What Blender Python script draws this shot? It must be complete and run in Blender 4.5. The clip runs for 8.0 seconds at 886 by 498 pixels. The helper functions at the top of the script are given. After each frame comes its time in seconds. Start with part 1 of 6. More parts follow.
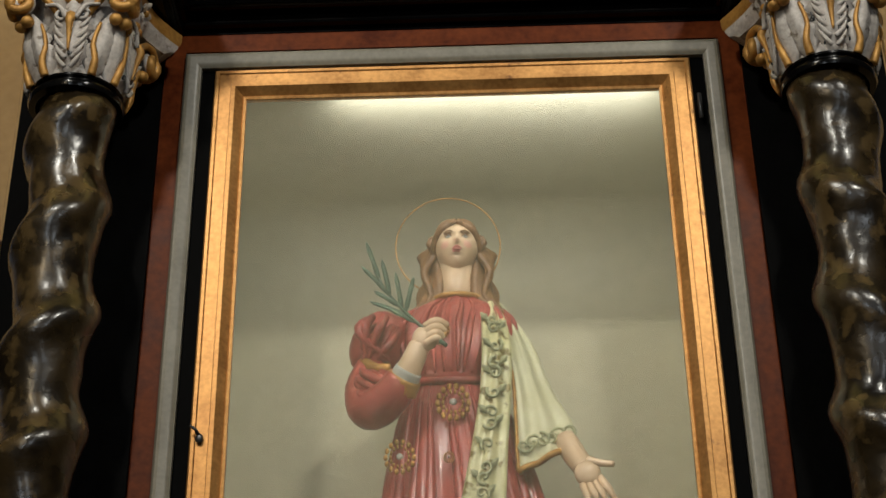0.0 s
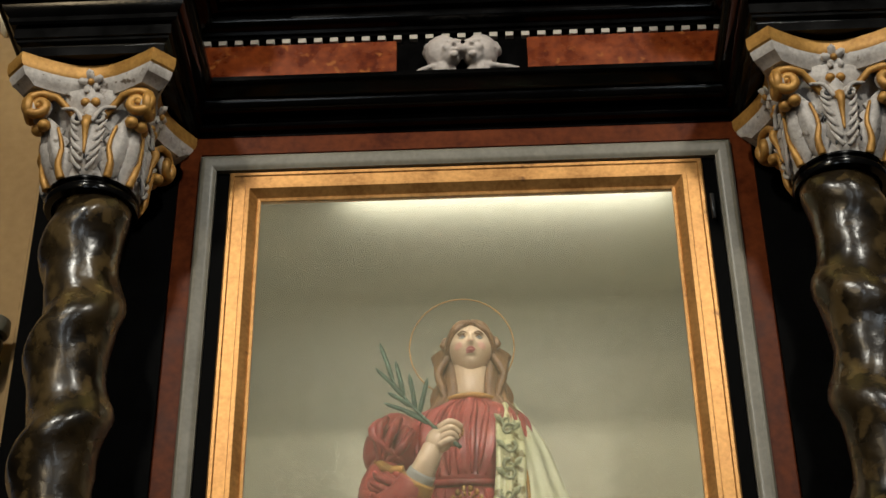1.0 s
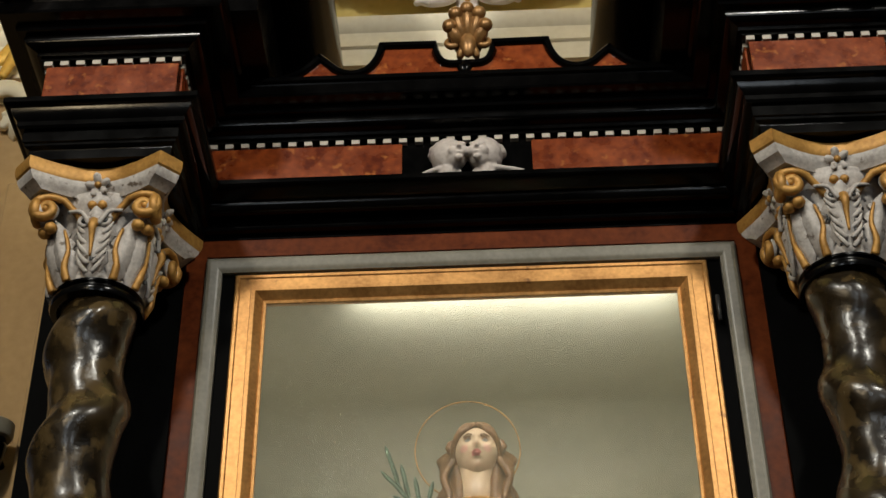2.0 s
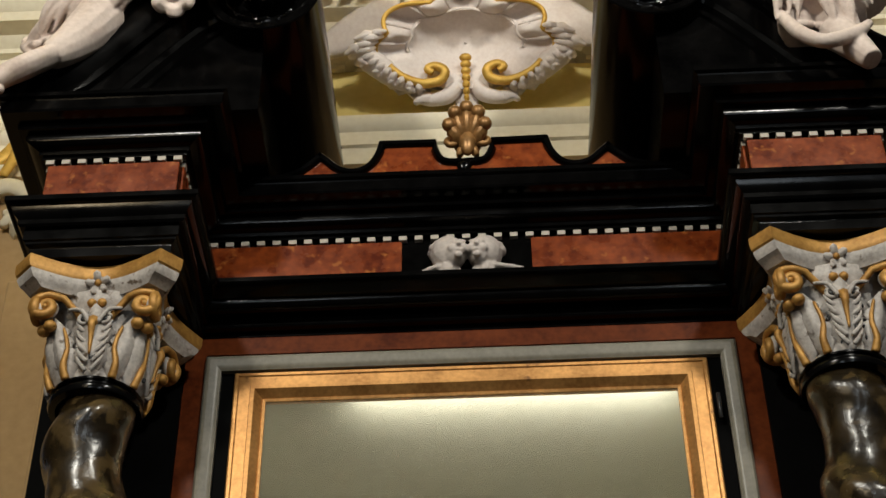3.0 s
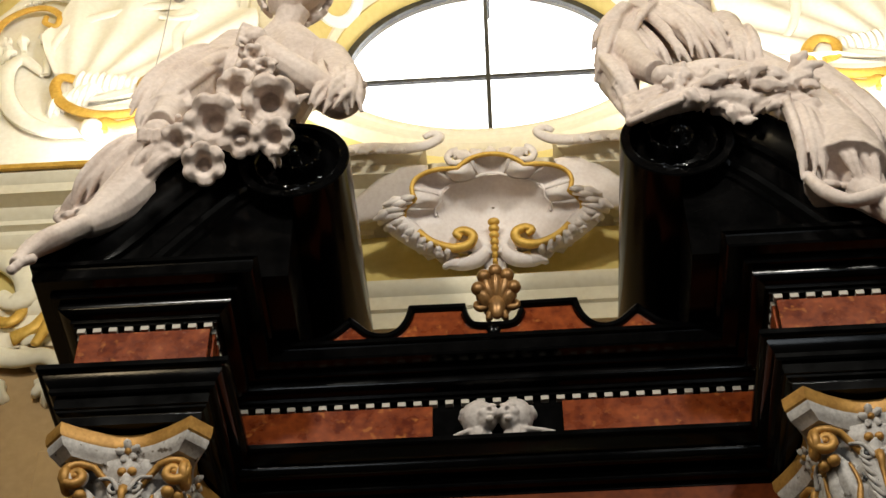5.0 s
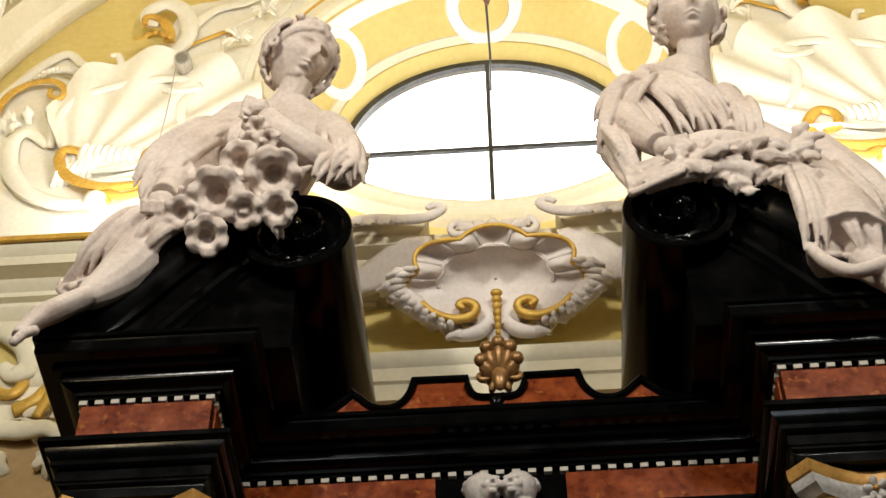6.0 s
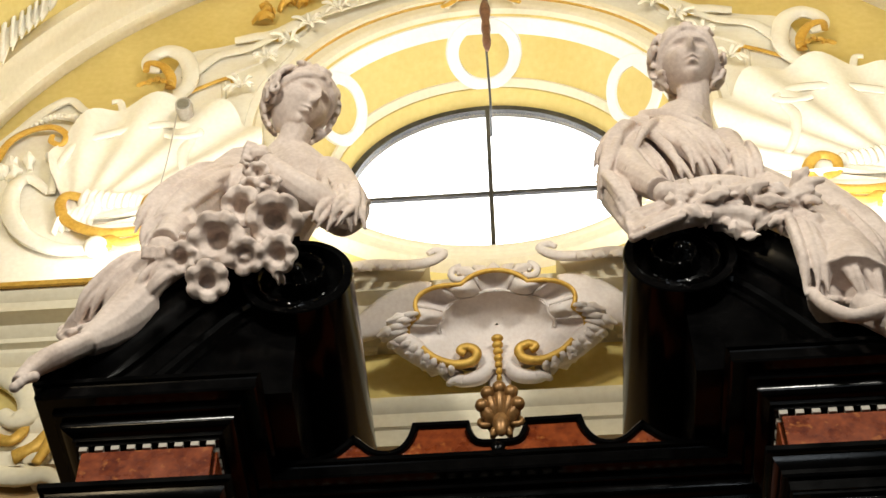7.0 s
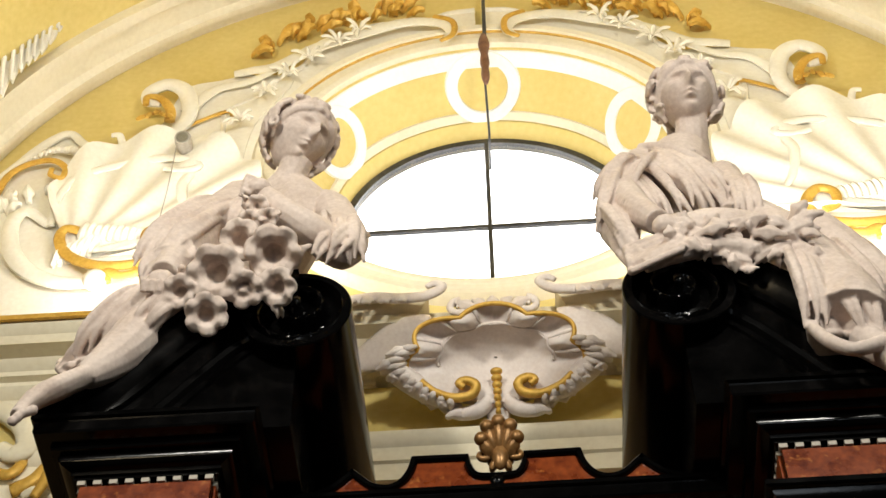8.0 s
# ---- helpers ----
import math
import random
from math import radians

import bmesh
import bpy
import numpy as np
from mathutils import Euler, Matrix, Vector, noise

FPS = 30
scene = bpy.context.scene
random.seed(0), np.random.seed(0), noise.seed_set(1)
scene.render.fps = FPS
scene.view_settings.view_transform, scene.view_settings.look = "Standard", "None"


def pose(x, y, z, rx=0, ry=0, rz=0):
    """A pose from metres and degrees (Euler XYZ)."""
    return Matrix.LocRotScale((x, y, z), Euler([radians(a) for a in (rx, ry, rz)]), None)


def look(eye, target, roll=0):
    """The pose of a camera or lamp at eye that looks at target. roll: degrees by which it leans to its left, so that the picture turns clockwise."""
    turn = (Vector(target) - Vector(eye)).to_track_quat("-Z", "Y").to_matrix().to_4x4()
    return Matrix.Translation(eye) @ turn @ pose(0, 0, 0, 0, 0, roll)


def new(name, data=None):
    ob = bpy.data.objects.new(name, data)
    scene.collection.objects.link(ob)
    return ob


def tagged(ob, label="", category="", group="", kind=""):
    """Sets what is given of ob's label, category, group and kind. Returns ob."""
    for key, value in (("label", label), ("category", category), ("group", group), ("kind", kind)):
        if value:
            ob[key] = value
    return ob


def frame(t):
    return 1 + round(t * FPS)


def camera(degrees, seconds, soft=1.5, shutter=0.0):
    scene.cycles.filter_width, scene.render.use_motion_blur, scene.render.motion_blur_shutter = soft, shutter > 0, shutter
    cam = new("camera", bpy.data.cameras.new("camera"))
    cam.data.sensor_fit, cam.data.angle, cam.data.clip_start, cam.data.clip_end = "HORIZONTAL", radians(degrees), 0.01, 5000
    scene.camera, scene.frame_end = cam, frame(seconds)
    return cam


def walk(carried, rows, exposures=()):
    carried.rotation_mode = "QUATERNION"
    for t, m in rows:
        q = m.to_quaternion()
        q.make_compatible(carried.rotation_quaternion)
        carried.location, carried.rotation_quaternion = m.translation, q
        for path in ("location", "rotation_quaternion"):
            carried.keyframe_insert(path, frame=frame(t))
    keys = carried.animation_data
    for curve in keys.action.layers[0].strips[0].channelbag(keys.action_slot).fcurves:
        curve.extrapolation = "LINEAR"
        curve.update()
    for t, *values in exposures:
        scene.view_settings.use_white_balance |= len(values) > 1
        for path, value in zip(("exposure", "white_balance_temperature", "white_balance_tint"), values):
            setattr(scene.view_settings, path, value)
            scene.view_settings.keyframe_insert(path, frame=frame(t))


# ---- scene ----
# ---- camera: it stands on the chapel floor and tilts up ----
cam = camera(29.76, 8.0)
EYE = (0.0, 0.0, 1.6)
ROWS = [
    (0.0, 120.63, 0.703, 1.784), (0.5, 122.286, 0.666, 2.012), (1.0, 124.103, 0.595, 2.271),
    (1.5, 125.859, 0.541, 2.442), (3.0, 130.961, 0.596, 2.496), (3.5, 132.453, 0.583, 2.723),
    (4.0, 133.826, 0.465, 3.124), (4.5, 135.21, 0.373, 3.538), (6.0, 139.051, 0.371, 3.828),
    (6.5, 139.929, 0.382, 3.891), (7.0, 140.61, 0.405, 3.909), (7.5, 141.181, 0.423, 3.893),
    (8.0, 141.745, 0.442, 3.902),
]
walk(cam, [(t, pose(*EYE, rx, ry, rz)) for t, rx, ry, rz in ROWS], [(0.0, 0.0), (8.0, 0.0)])

# ---- light: daylight from the oculus and the nave windows, cornice and case lamps, added fills ----
world = bpy.data.worlds.new("sky")
scene.world = world
world.use_nodes = True
sky = world.node_tree.nodes.new("ShaderNodeTexSky")
sky.sky_type, sky.sun_disc = "NISHITA", False
sky.sun_elevation, sky.sun_rotation = radians(40), radians(150)
back = world.node_tree.nodes["Background"]
back.inputs["Strength"].default_value = 0.15
world.node_tree.links.new(sky.outputs["Color"], back.inputs["Color"])


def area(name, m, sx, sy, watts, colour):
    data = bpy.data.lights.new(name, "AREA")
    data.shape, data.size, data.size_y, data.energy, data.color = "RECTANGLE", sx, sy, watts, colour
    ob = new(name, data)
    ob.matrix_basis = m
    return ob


AX = -0.057          # the altar's axis
area("nave_window_light", look((-1.6, -5.8, 4.6), (-0.3, 3.5, 4.6)), 0.8, 1.6, 38, (0.84, 0.93, 1.0))
area("nave_window_light", look((2.0, -5.8, 4.6), (0.0, 3.5, 4.6)), 0.8, 1.6, 38, (0.84, 0.93, 1.0))
# unseen fills without fixtures, added to brighten the altar front and the shell
area("added_fill_light", look((-2.0, -0.8, 4.9), (-0.4, 3.6, 4.8)), 0.4, 0.4, 18, (1.0, 0.78, 0.48))
area("added_fill_light", look((AX - 1.5, -0.5, 6.3), (AX, 4.4, 6.5)), 0.3, 0.4, 104, (1.0, 0.965, 0.86))
area("added_fill_light", look((AX + 1.5, -0.5, 6.3), (AX, 4.4, 6.5)), 0.3, 0.4, 104, (1.0, 0.965, 0.86))
area("cornice_light", look((AX - 1.5, 4.30, 6.72), (AX - 1.3, 4.45, 9.0)), 1.9, 0.08, 42, (1.0, 0.98, 0.93))
area("cornice_light", look((AX + 1.5, 4.30, 6.72), (AX + 1.3, 4.45, 9.0)), 1.9, 0.08, 42, (1.0, 0.98, 0.93))
area("case_light", look((AX + 0.12, 3.75, 4.262), (AX + 0.12, 3.98, 4.34)), 0.9, 0.10, 2.5, (0.95, 0.97, 1.0))

area("case_light", look((AX - 0.575, 3.76, 3.5), (AX - 0.50, 4.0, 3.5)), 0.03, 1.4, 0.5, (0.95, 0.97, 1.0))


# ---- materials ----
def rgb(c):
    return (*c, 1.0)


def surface(name, low, high, rough=0.5, metal=0.0, scale=6.0, grain=60.0, bump=0.15, depth=0.004, coat=0.0, stretch=(1, 1, 1), spread=0.5, speck=None):
    """A procedural surface: two colours mixed by a broad and a fine noise, uneven gloss, fine relief."""
    m = bpy.data.materials.new(name)
    m.use_nodes = True
    nt = m.node_tree
    bs = nt.nodes["Principled BSDF"]
    co = nt.nodes.new("ShaderNodeTexCoord")
    mp = nt.nodes.new("ShaderNodeMapping")
    mp.inputs["Scale"].default_value = stretch
    nt.links.new(co.outputs["Object"], mp.inputs["Vector"])

    def tex(s, d):
        n = nt.nodes.new("ShaderNodeTexNoise")
        n.inputs["Scale"].default_value, n.inputs["Detail"].default_value = s, d
        nt.links.new(mp.outputs["Vector"], n.inputs["Vector"])
        return n.outputs["Fac"]
    broad, fine = tex(scale, 5), tex(grain, 4)
    mix = nt.nodes.new("ShaderNodeMath")
    mix.operation = "MULTIPLY_ADD"
    mix.inputs[1].default_value = 0.4
    nt.links.new(fine, mix.inputs[0])
    half = nt.nodes.new("ShaderNodeMath")
    half.operation = "MULTIPLY"
    half.inputs[1].default_value = 0.6
    nt.links.new(broad, half.inputs[0])
    nt.links.new(half.outputs[0], mix.inputs[2])
    ramp = nt.nodes.new("ShaderNodeValToRGB")
    ramp.color_ramp.elements[0].position, ramp.color_ramp.elements[1].position = 0.5 - spread * 0.3, 0.5 + spread * 0.3
    ramp.color_ramp.elements[0].color, ramp.color_ramp.elements[1].color = rgb(low), rgb(high)
    nt.links.new(mix.outputs[0], ramp.inputs["Fac"])
    colour = ramp.outputs["Color"]
    if speck:
        tint, size, level = speck
        vo = tex(size, 6)
        rs = nt.nodes.new("ShaderNodeMapRange")
        rs.inputs["From Min"].default_value, rs.inputs["From Max"].default_value = level, level + 0.08
        nt.links.new(vo, rs.inputs["Value"])
        mc = nt.nodes.new("ShaderNodeMix")
        mc.data_type = "RGBA"
        nt.links.new(rs.outputs["Result"], mc.inputs["Factor"])
        nt.links.new(colour, mc.inputs["A"])
        mc.inputs["B"].default_value = rgb(tint)
        colour = mc.outputs["Result"]
    nt.links.new(colour, bs.inputs["Base Color"])
    rr = nt.nodes.new("ShaderNodeMapRange")
    rr.inputs["To Min"].default_value, rr.inputs["To Max"].default_value = max(0.02, rough - 0.1), min(1, rough + 0.12)
    nt.links.new(broad, rr.inputs["Value"])
    nt.links.new(rr.outputs["Result"], bs.inputs["Roughness"])
    bs.inputs["Metallic"].default_value = metal
    if coat:
        bs.inputs["Coat Weight"].default_value, bs.inputs["Coat Roughness"].default_value = coat, 0.12
    bp = nt.nodes.new("ShaderNodeBump")
    bp.inputs["Strength"].default_value, bp.inputs["Distance"].default_value = bump, depth
    nt.links.new(mix.outputs[0], bp.inputs["Height"])
    nt.links.new(bp.outputs["Normal"], bs.inputs["Normal"])
    return m


def glow(name, colour, power):
    m = bpy.data.materials.new(name)
    m.use_nodes = True
    bs = m.node_tree.nodes["Principled BSDF"]
    bs.inputs["Emission Color"].default_value, bs.inputs["Emission Strength"].default_value = rgb(colour), power
    return m


BLACK = surface("ebonised_wood", (0.0008, 0.0008, 0.0008), (0.0026, 0.0024, 0.0024), 0.15, scale=9, grain=110, bump=0.12, depth=0.003)
BLACK.node_tree.nodes["Principled BSDF"].inputs["Specular IOR Level"].default_value = 0.17
RED = surface("red_tortoiseshell", (0.085, 0.012, 0.003), (0.27, 0.055, 0.010), 0.28, scale=16, grain=48, bump=0.05, speck=((0.31, 0.095, 0.022), 30, 0.60))
REDDARK = surface("dark_red_veneer", (0.060, 0.011, 0.003), (0.15, 0.034, 0.008), 0.42, scale=9, grain=50, bump=0.05)
REDDARK.node_tree.nodes["Principled BSDF"].inputs["Specular IOR Level"].default_value = 0.08
RED.node_tree.nodes["Principled BSDF"].inputs["Specular IOR Level"].default_value = 0.3
MATT = surface("dull_black_wood", (0.001, 0.001, 0.001), (0.003, 0.003, 0.003), 0.6, scale=9, grain=90, bump=0.15)
MATT.node_tree.nodes["Principled BSDF"].inputs["Specular IOR Level"].default_value = 0.025
GREY = surface("grey_moulding", (0.15, 0.135, 0.10), (0.235, 0.215, 0.165), 0.38, scale=7, grain=70, bump=0.06)
GOLD = surface("gilt_frame", (0.34, 0.155, 0.042), (0.62, 0.32, 0.10), 0.42, 0.55, scale=10, grain=80, bump=0.12, speck=((0.20, 0.09, 0.03), 26, 0.68))
GILT = surface("gilding", (0.30, 0.145, 0.03), (0.54, 0.29, 0.07), 0.48, 0.35, scale=16, grain=90, bump=0.2)
BRONZE = surface("old_gilt_wood", (0.16, 0.075, 0.022), (0.36, 0.19, 0.065), 0.36, 0.45, scale=20, grain=90, bump=0.2)
# the carving's dark specks imitate shade in its crevices
SILVER = surface("whitened_carving", (0.30, 0.27, 0.245), (0.56, 0.52, 0.48), 0.55, scale=18, grain=110, bump=0.3, speck=((0.11, 0.08, 0.055), 38, 0.61))
SHAFT = surface("dark_green_marble", (0.005, 0.003, 0.001), (0.032, 0.020, 0.007), 0.26, scale=10, grain=24, bump=0.6, depth=0.010, coat=0.1, speck=((0.075, 0.048, 0.018), 13, 0.54), spread=0.4)
IVORY = surface("ivory", (0.30, 0.27, 0.22), (0.48, 0.43, 0.36), 0.5, grain=80)
STONE = surface("pinkish_white_stucco", (0.50, 0.40, 0.345), (0.69, 0.585, 0.52), 0.75, scale=7, grain=70, bump=0.35, depth=0.004, speck=((0.30, 0.24, 0.20), 22, 0.70))
SHELL = surface("pale_stucco", (0.66, 0.57, 0.52), (0.80, 0.73, 0.68), 0.7, scale=7, grain=70, bump=0.3, speck=((0.42, 0.35, 0.30), 24, 0.70))
CHERUB = surface("grey_white_stucco", (0.40, 0.35, 0.32), (0.56, 0.50, 0.46), 0.7, scale=12, grain=90, bump=0.3)
YELLOW = surface("ochre_yellow_plaster", (0.61, 0.47, 0.145), (0.71, 0.57, 0.22), 0.85, scale=2.2, grain=30, bump=0.12)
CREAM = surface("cream_plaster", (0.70, 0.62, 0.45), (0.80, 0.73, 0.56), 0.85, scale=2.5, grain=40, bump=0.12)
WHITE = surface("white_stucco", (0.72, 0.66, 0.54), (0.82, 0.78, 0.67), 0.8, scale=4, grain=50, bump=0.15)
BRIGHT = surface("fresh_white_stucco", (0.80, 0.79, 0.75), (0.88, 0.87, 0.84), 0.8, scale=4, grain=50, bump=0.15)
TAN = surface("tan_plaster", (0.36, 0.225, 0.095), (0.46, 0.305, 0.14), 0.8, scale=2, grain=30, bump=0.1)
OCHRE = surface("ochre_gilding", (0.52, 0.29, 0.04), (0.74, 0.47, 0.10), 0.5, 0.35, scale=14, grain=70, bump=0.2)
LINING = surface("case_lining", (0.40, 0.375, 0.25), (0.48, 0.45, 0.31), 0.6, scale=2, grain=30, bump=0.05)
IRON = surface("iron", (0.03, 0.03, 0.032), (0.10, 0.10, 0.10), 0.35, 0.6, grain=80)
# dimness put into the colours of unseen floor and walls, for dark reflections
FLOOR = surface("stone_floor", (0.025, 0.022, 0.020), (0.06, 0.054, 0.048), 0.4, scale=3, grain=30)
DARK_TONED = surface("dark_toned_stone", (0.012, 0.011, 0.010), (0.030, 0.028, 0.026), 0.8, scale=2, grain=20)
SKYGLOW = glow("bright_sky", (1.0, 1.0, 1.0), 6.0)

glass = bpy.data.materials.new("clear_glass")
glass.use_nodes = True
gb = glass.node_tree.nodes["Principled BSDF"]
gb.inputs["Transmission Weight"].default_value, gb.inputs["Roughness"].default_value, gb.inputs["IOR"].default_value = 1.0, 0.02, 1.45

# old glass of the case; a pale diffuse mix imitates the room's reflected haze
hazed = glass.copy()
hazed.name = "hazed_glass"
dn = hazed.node_tree
haze = dn.nodes.new("ShaderNodeBsdfDiffuse")
haze.inputs["Color"].default_value = (0.75, 0.74, 0.55, 1)
blend = dn.nodes.new("ShaderNodeMixShader")
blend.inputs["Fac"].default_value = 0.06
dn.links.new(dn.nodes["Principled BSDF"].outputs[0], blend.inputs[1])
dn.links.new(haze.outputs[0], blend.inputs[2])
dn.links.new(blend.outputs[0], dn.nodes["Material Output"].inputs["Surface"])


# ---- tools ----
def thing(name, at, label, category, group="", kind=""):
    ob = new(name)
    ob.empty_display_size = 0.1
    ob.matrix_basis = Matrix.Translation(at)
    return tagged(ob, label, category, group, kind)


def mesh_of(name, bm, mats, smooth=False):
    bmesh.ops.recalc_face_normals(bm, faces=bm.faces[:])
    me = bpy.data.meshes.new(name)
    bm.to_mesh(me)
    bm.free()
    for m in (mats if isinstance(mats, (list, tuple)) else [mats]):
        me.materials.append(m)
    if smooth:
        me.shade_smooth()
        if smooth is not True:
            me.set_sharp_from_angle(angle=radians(smooth))
    return me


def part(name, bm, material, parent, label="", smooth=False):
    """One mesh object under a thing or a part; its points are given in the world."""
    ob = new(name, mesh_of(name, bm, material, smooth))
    ob.parent = parent
    if parent.type == "EMPTY":
        ob.matrix_parent_inverse = parent.matrix_basis.inverted()
    return tagged(ob, label)


def solo(name, bm, material, label, category, group="", kind="", smooth=False):
    return tagged(new(name, mesh_of(name, bm, material, smooth)), label, category, group, kind)


def box(bm, x0, x1, y0, y1, z0, z1, bevel=0.0, mat=0):
    made = bmesh.ops.create_cube(bm, size=1.0)["verts"]
    for v in made:
        v.co = Vector(((x0 + x1) / 2 + v.co.x * (x1 - x0), (y0 + y1) / 2 + v.co.y * (y1 - y0), (z0 + z1) / 2 + v.co.z * (z1 - z0)))
    faces = {f for v in made for f in v.link_faces}
    for f in faces:
        f.material_index = mat
    if bevel:
        edges = list({e for v in made for e in v.link_edges})
        bmesh.ops.bevel(bm, geom=edges, offset=bevel, segments=2, affect="EDGES", profile=0.5, clamp_overlap=True)
    return bm


def grid_faces(bm, rows, closed_u=False, closed_v=False, mat=0):
    """Joins rows of points (lists of equal length) into a sheet."""
    vs = [[bm.verts.new(p) for p in row] for row in rows]
    nu, nv = len(vs), len(vs[0])
    for i in range(nu if closed_u else nu - 1):
        for j in range(nv if closed_v else nv - 1):
            a, b, c, d = vs[i][j], vs[(i + 1) % nu][j], vs[(i + 1) % nu][(j + 1) % nv], vs[i][(j + 1) % nv]
            f = bm.faces.new((a, b, c, d))
            f.material_index = mat
    return vs


def cap(bm, ring, mat=0):
    f = bm.faces.new(ring)
    f.material_index = mat


def tube(bm, points, radii, n=10, mat=0, flat=1.0, up=Vector((0, 0, 1)), ends=True):
    """A round or flattened rod along points, with a radius at each."""
    pts = [Vector(p) for p in points]
    rows, side = [], None
    for i, p in enumerate(pts):
        d = (pts[min(i + 1, len(pts) - 1)] - pts[max(i - 1, 0)]).normalized()
        s = d.cross(up)
        if s.length < 1e-3:
            s = d.cross(Vector((0, 1, 0)))
        s.normalize()
        if side is not None and s.dot(side) < 0:
            s = -s
        side = s
        u = s.cross(d).normalized()
        r = radii[i] if isinstance(radii, (list, tuple)) else radii
        rows.append([p + s * (r * math.cos(2 * math.pi * k / n)) + u * (r * flat * math.sin(2 * math.pi * k / n)) for k in range(n)])
    vs = grid_faces(bm, rows, closed_v=True, mat=mat)
    if ends:
        cap(bm, vs[0], mat)
        cap(bm, vs[-1], mat)


def ball(bm, c, r, seg=14, mat=0, m=None):
    """An ellipsoid; r is one radius or three."""
    r = Vector(r) if isinstance(r, (tuple, list, Vector)) else Vector((r, r, r))
    t = Matrix.Translation(c) @ (m or Matrix()) @ Matrix.Diagonal((*r, 1))
    vs = bmesh.ops.create_uvsphere(bm, u_segments=seg, v_segments=max(6, seg * 2 // 3), radius=1.0, matrix=t)["verts"]
    for f in {f for v in vs for f in v.link_faces}:
        f.material_index = mat


def mould(bm, profile, path, mat=0, closed=False, inside=0.0):
    """Sweeps a profile of (outward, z) along a level path of (x, y), mitred; outward is to the right of the way."""
    pts = [Vector((*p, 0)) for p in path]
    n, rows = len(pts), []
    for i, p in enumerate(pts):
        a = pts[i - 1] if (i or closed) else None
        b = pts[(i + 1) % n] if (i < n - 1 or closed) else None
        d1 = (p - a).normalized() if a is not None else (b - p).normalized()
        d2 = (b - p).normalized() if b is not None else d1
        n1, n2 = Vector((d1.y, -d1.x, 0)), Vector((d2.y, -d2.x, 0))
        m = (n1 + n2) / (1 + n1.dot(n2))
        rows.append([p + m * o + Vector((0, 0, z)) for o, z in profile])
    return grid_faces(bm, rows, closed_u=closed, mat=mat)


def flip_x(bm):
    """Mirrors a mesh about the altar's axis."""
    for v in bm.verts:
        v.co.x = 2 * AX - v.co.x
    bmesh.ops.reverse_faces(bm, faces=bm.faces[:])
    return bm


def smooth_path(pts, n=8):
    """A smooth line through points (Catmull-Rom)."""
    p = [Vector(q) for q in pts]
    out = []
    for i in range(len(p) - 1):
        a, b, c, d = p[max(i - 1, 0)], p[i], p[i + 1], p[min(i + 2, len(p) - 1)]
        for k in range(n):
            t = k / n
            out.append(0.5 * (2 * b + (c - a) * t + (2 * a - 5 * b + 4 * c - d) * t * t + (3 * b - a - 3 * c + d) * t ** 3))
    out.append(p[-1])
    return out


# ---- the chapel ----
YF, YL, YO = 4.45, 4.50, 4.93        # wall frieze, lunette, oculus
ZC = 8.03                            # height of the oculus's centre
ARCH_Z, ARCH_R = 7.19, 2.55          # springing and radius of the vault
ROOM = (AX - 2.6, AX + 2.6, -6.0)
NAVE_Y = 1.2                         # where the chapel vault ends and the added dark nave begins

bm = bmesh.new()
box(bm, ROOM[0] - 0.3, ROOM[1] + 0.3, ROOM[2] - 0.3, 5.2, -0.2, 0.0)
solo("floor", bm, FLOOR, "worn stone floor of the chapel", "floor", kind="structure")
# side and south walls are out of view and toned dark for reflections
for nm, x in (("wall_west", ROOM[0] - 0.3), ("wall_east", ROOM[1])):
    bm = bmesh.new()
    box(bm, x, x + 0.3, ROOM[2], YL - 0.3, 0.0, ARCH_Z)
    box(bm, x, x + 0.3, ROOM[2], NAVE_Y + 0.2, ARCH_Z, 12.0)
    solo(nm, bm, DARK_TONED, "plain unseen chapel side wall toned dark", "wall", kind="structure")
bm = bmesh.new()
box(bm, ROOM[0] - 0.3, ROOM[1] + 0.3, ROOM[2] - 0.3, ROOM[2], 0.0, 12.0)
solo("wall_south", bm, DARK_TONED, "plain unseen wall facing the altar toned dark", "wall", kind="structure")
bm = bmesh.new()
box(bm, ROOM[0] - 0.3, ROOM[1] + 0.3, YF, YF + 0.3, 0.0, 6.38)
solo("wall_north", bm, TAN, "tan plastered wall behind the altar", "wall", kind="structure")

# barrel vault over the chapel
bm = bmesh.new()
outer = [[(AX + r * math.cos(a), y, ARCH_Z + r * math.sin(a)) for a in [math.pi * k / 48 for k in range(49)]]
         for r, y in ((2.60, NAVE_Y + 0.19), (2.60, YL - 0.30), (2.80, YL - 0.30), (2.80, NAVE_Y + 0.19))]
grid_faces(bm, outer, closed_u=True)
solo("ceiling", bm, YELLOW, "ochre yellow barrel vault", "ceiling", kind="structure", smooth=40)

# unseen wall over the chapel arch, ceiling behind the viewer, added for dark reflections
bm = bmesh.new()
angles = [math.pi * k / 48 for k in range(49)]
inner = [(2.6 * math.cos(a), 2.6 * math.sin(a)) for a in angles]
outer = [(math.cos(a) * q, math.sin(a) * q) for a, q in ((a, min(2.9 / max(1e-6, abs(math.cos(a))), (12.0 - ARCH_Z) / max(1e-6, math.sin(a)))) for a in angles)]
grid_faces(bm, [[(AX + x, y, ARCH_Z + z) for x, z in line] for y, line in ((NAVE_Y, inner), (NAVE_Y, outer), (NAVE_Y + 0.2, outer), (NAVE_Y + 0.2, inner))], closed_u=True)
solo("wall_unseen_arch", bm, DARK_TONED, "unseen dark-toned wall added over the chapel arch", "wall", kind="structure")
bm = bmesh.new()
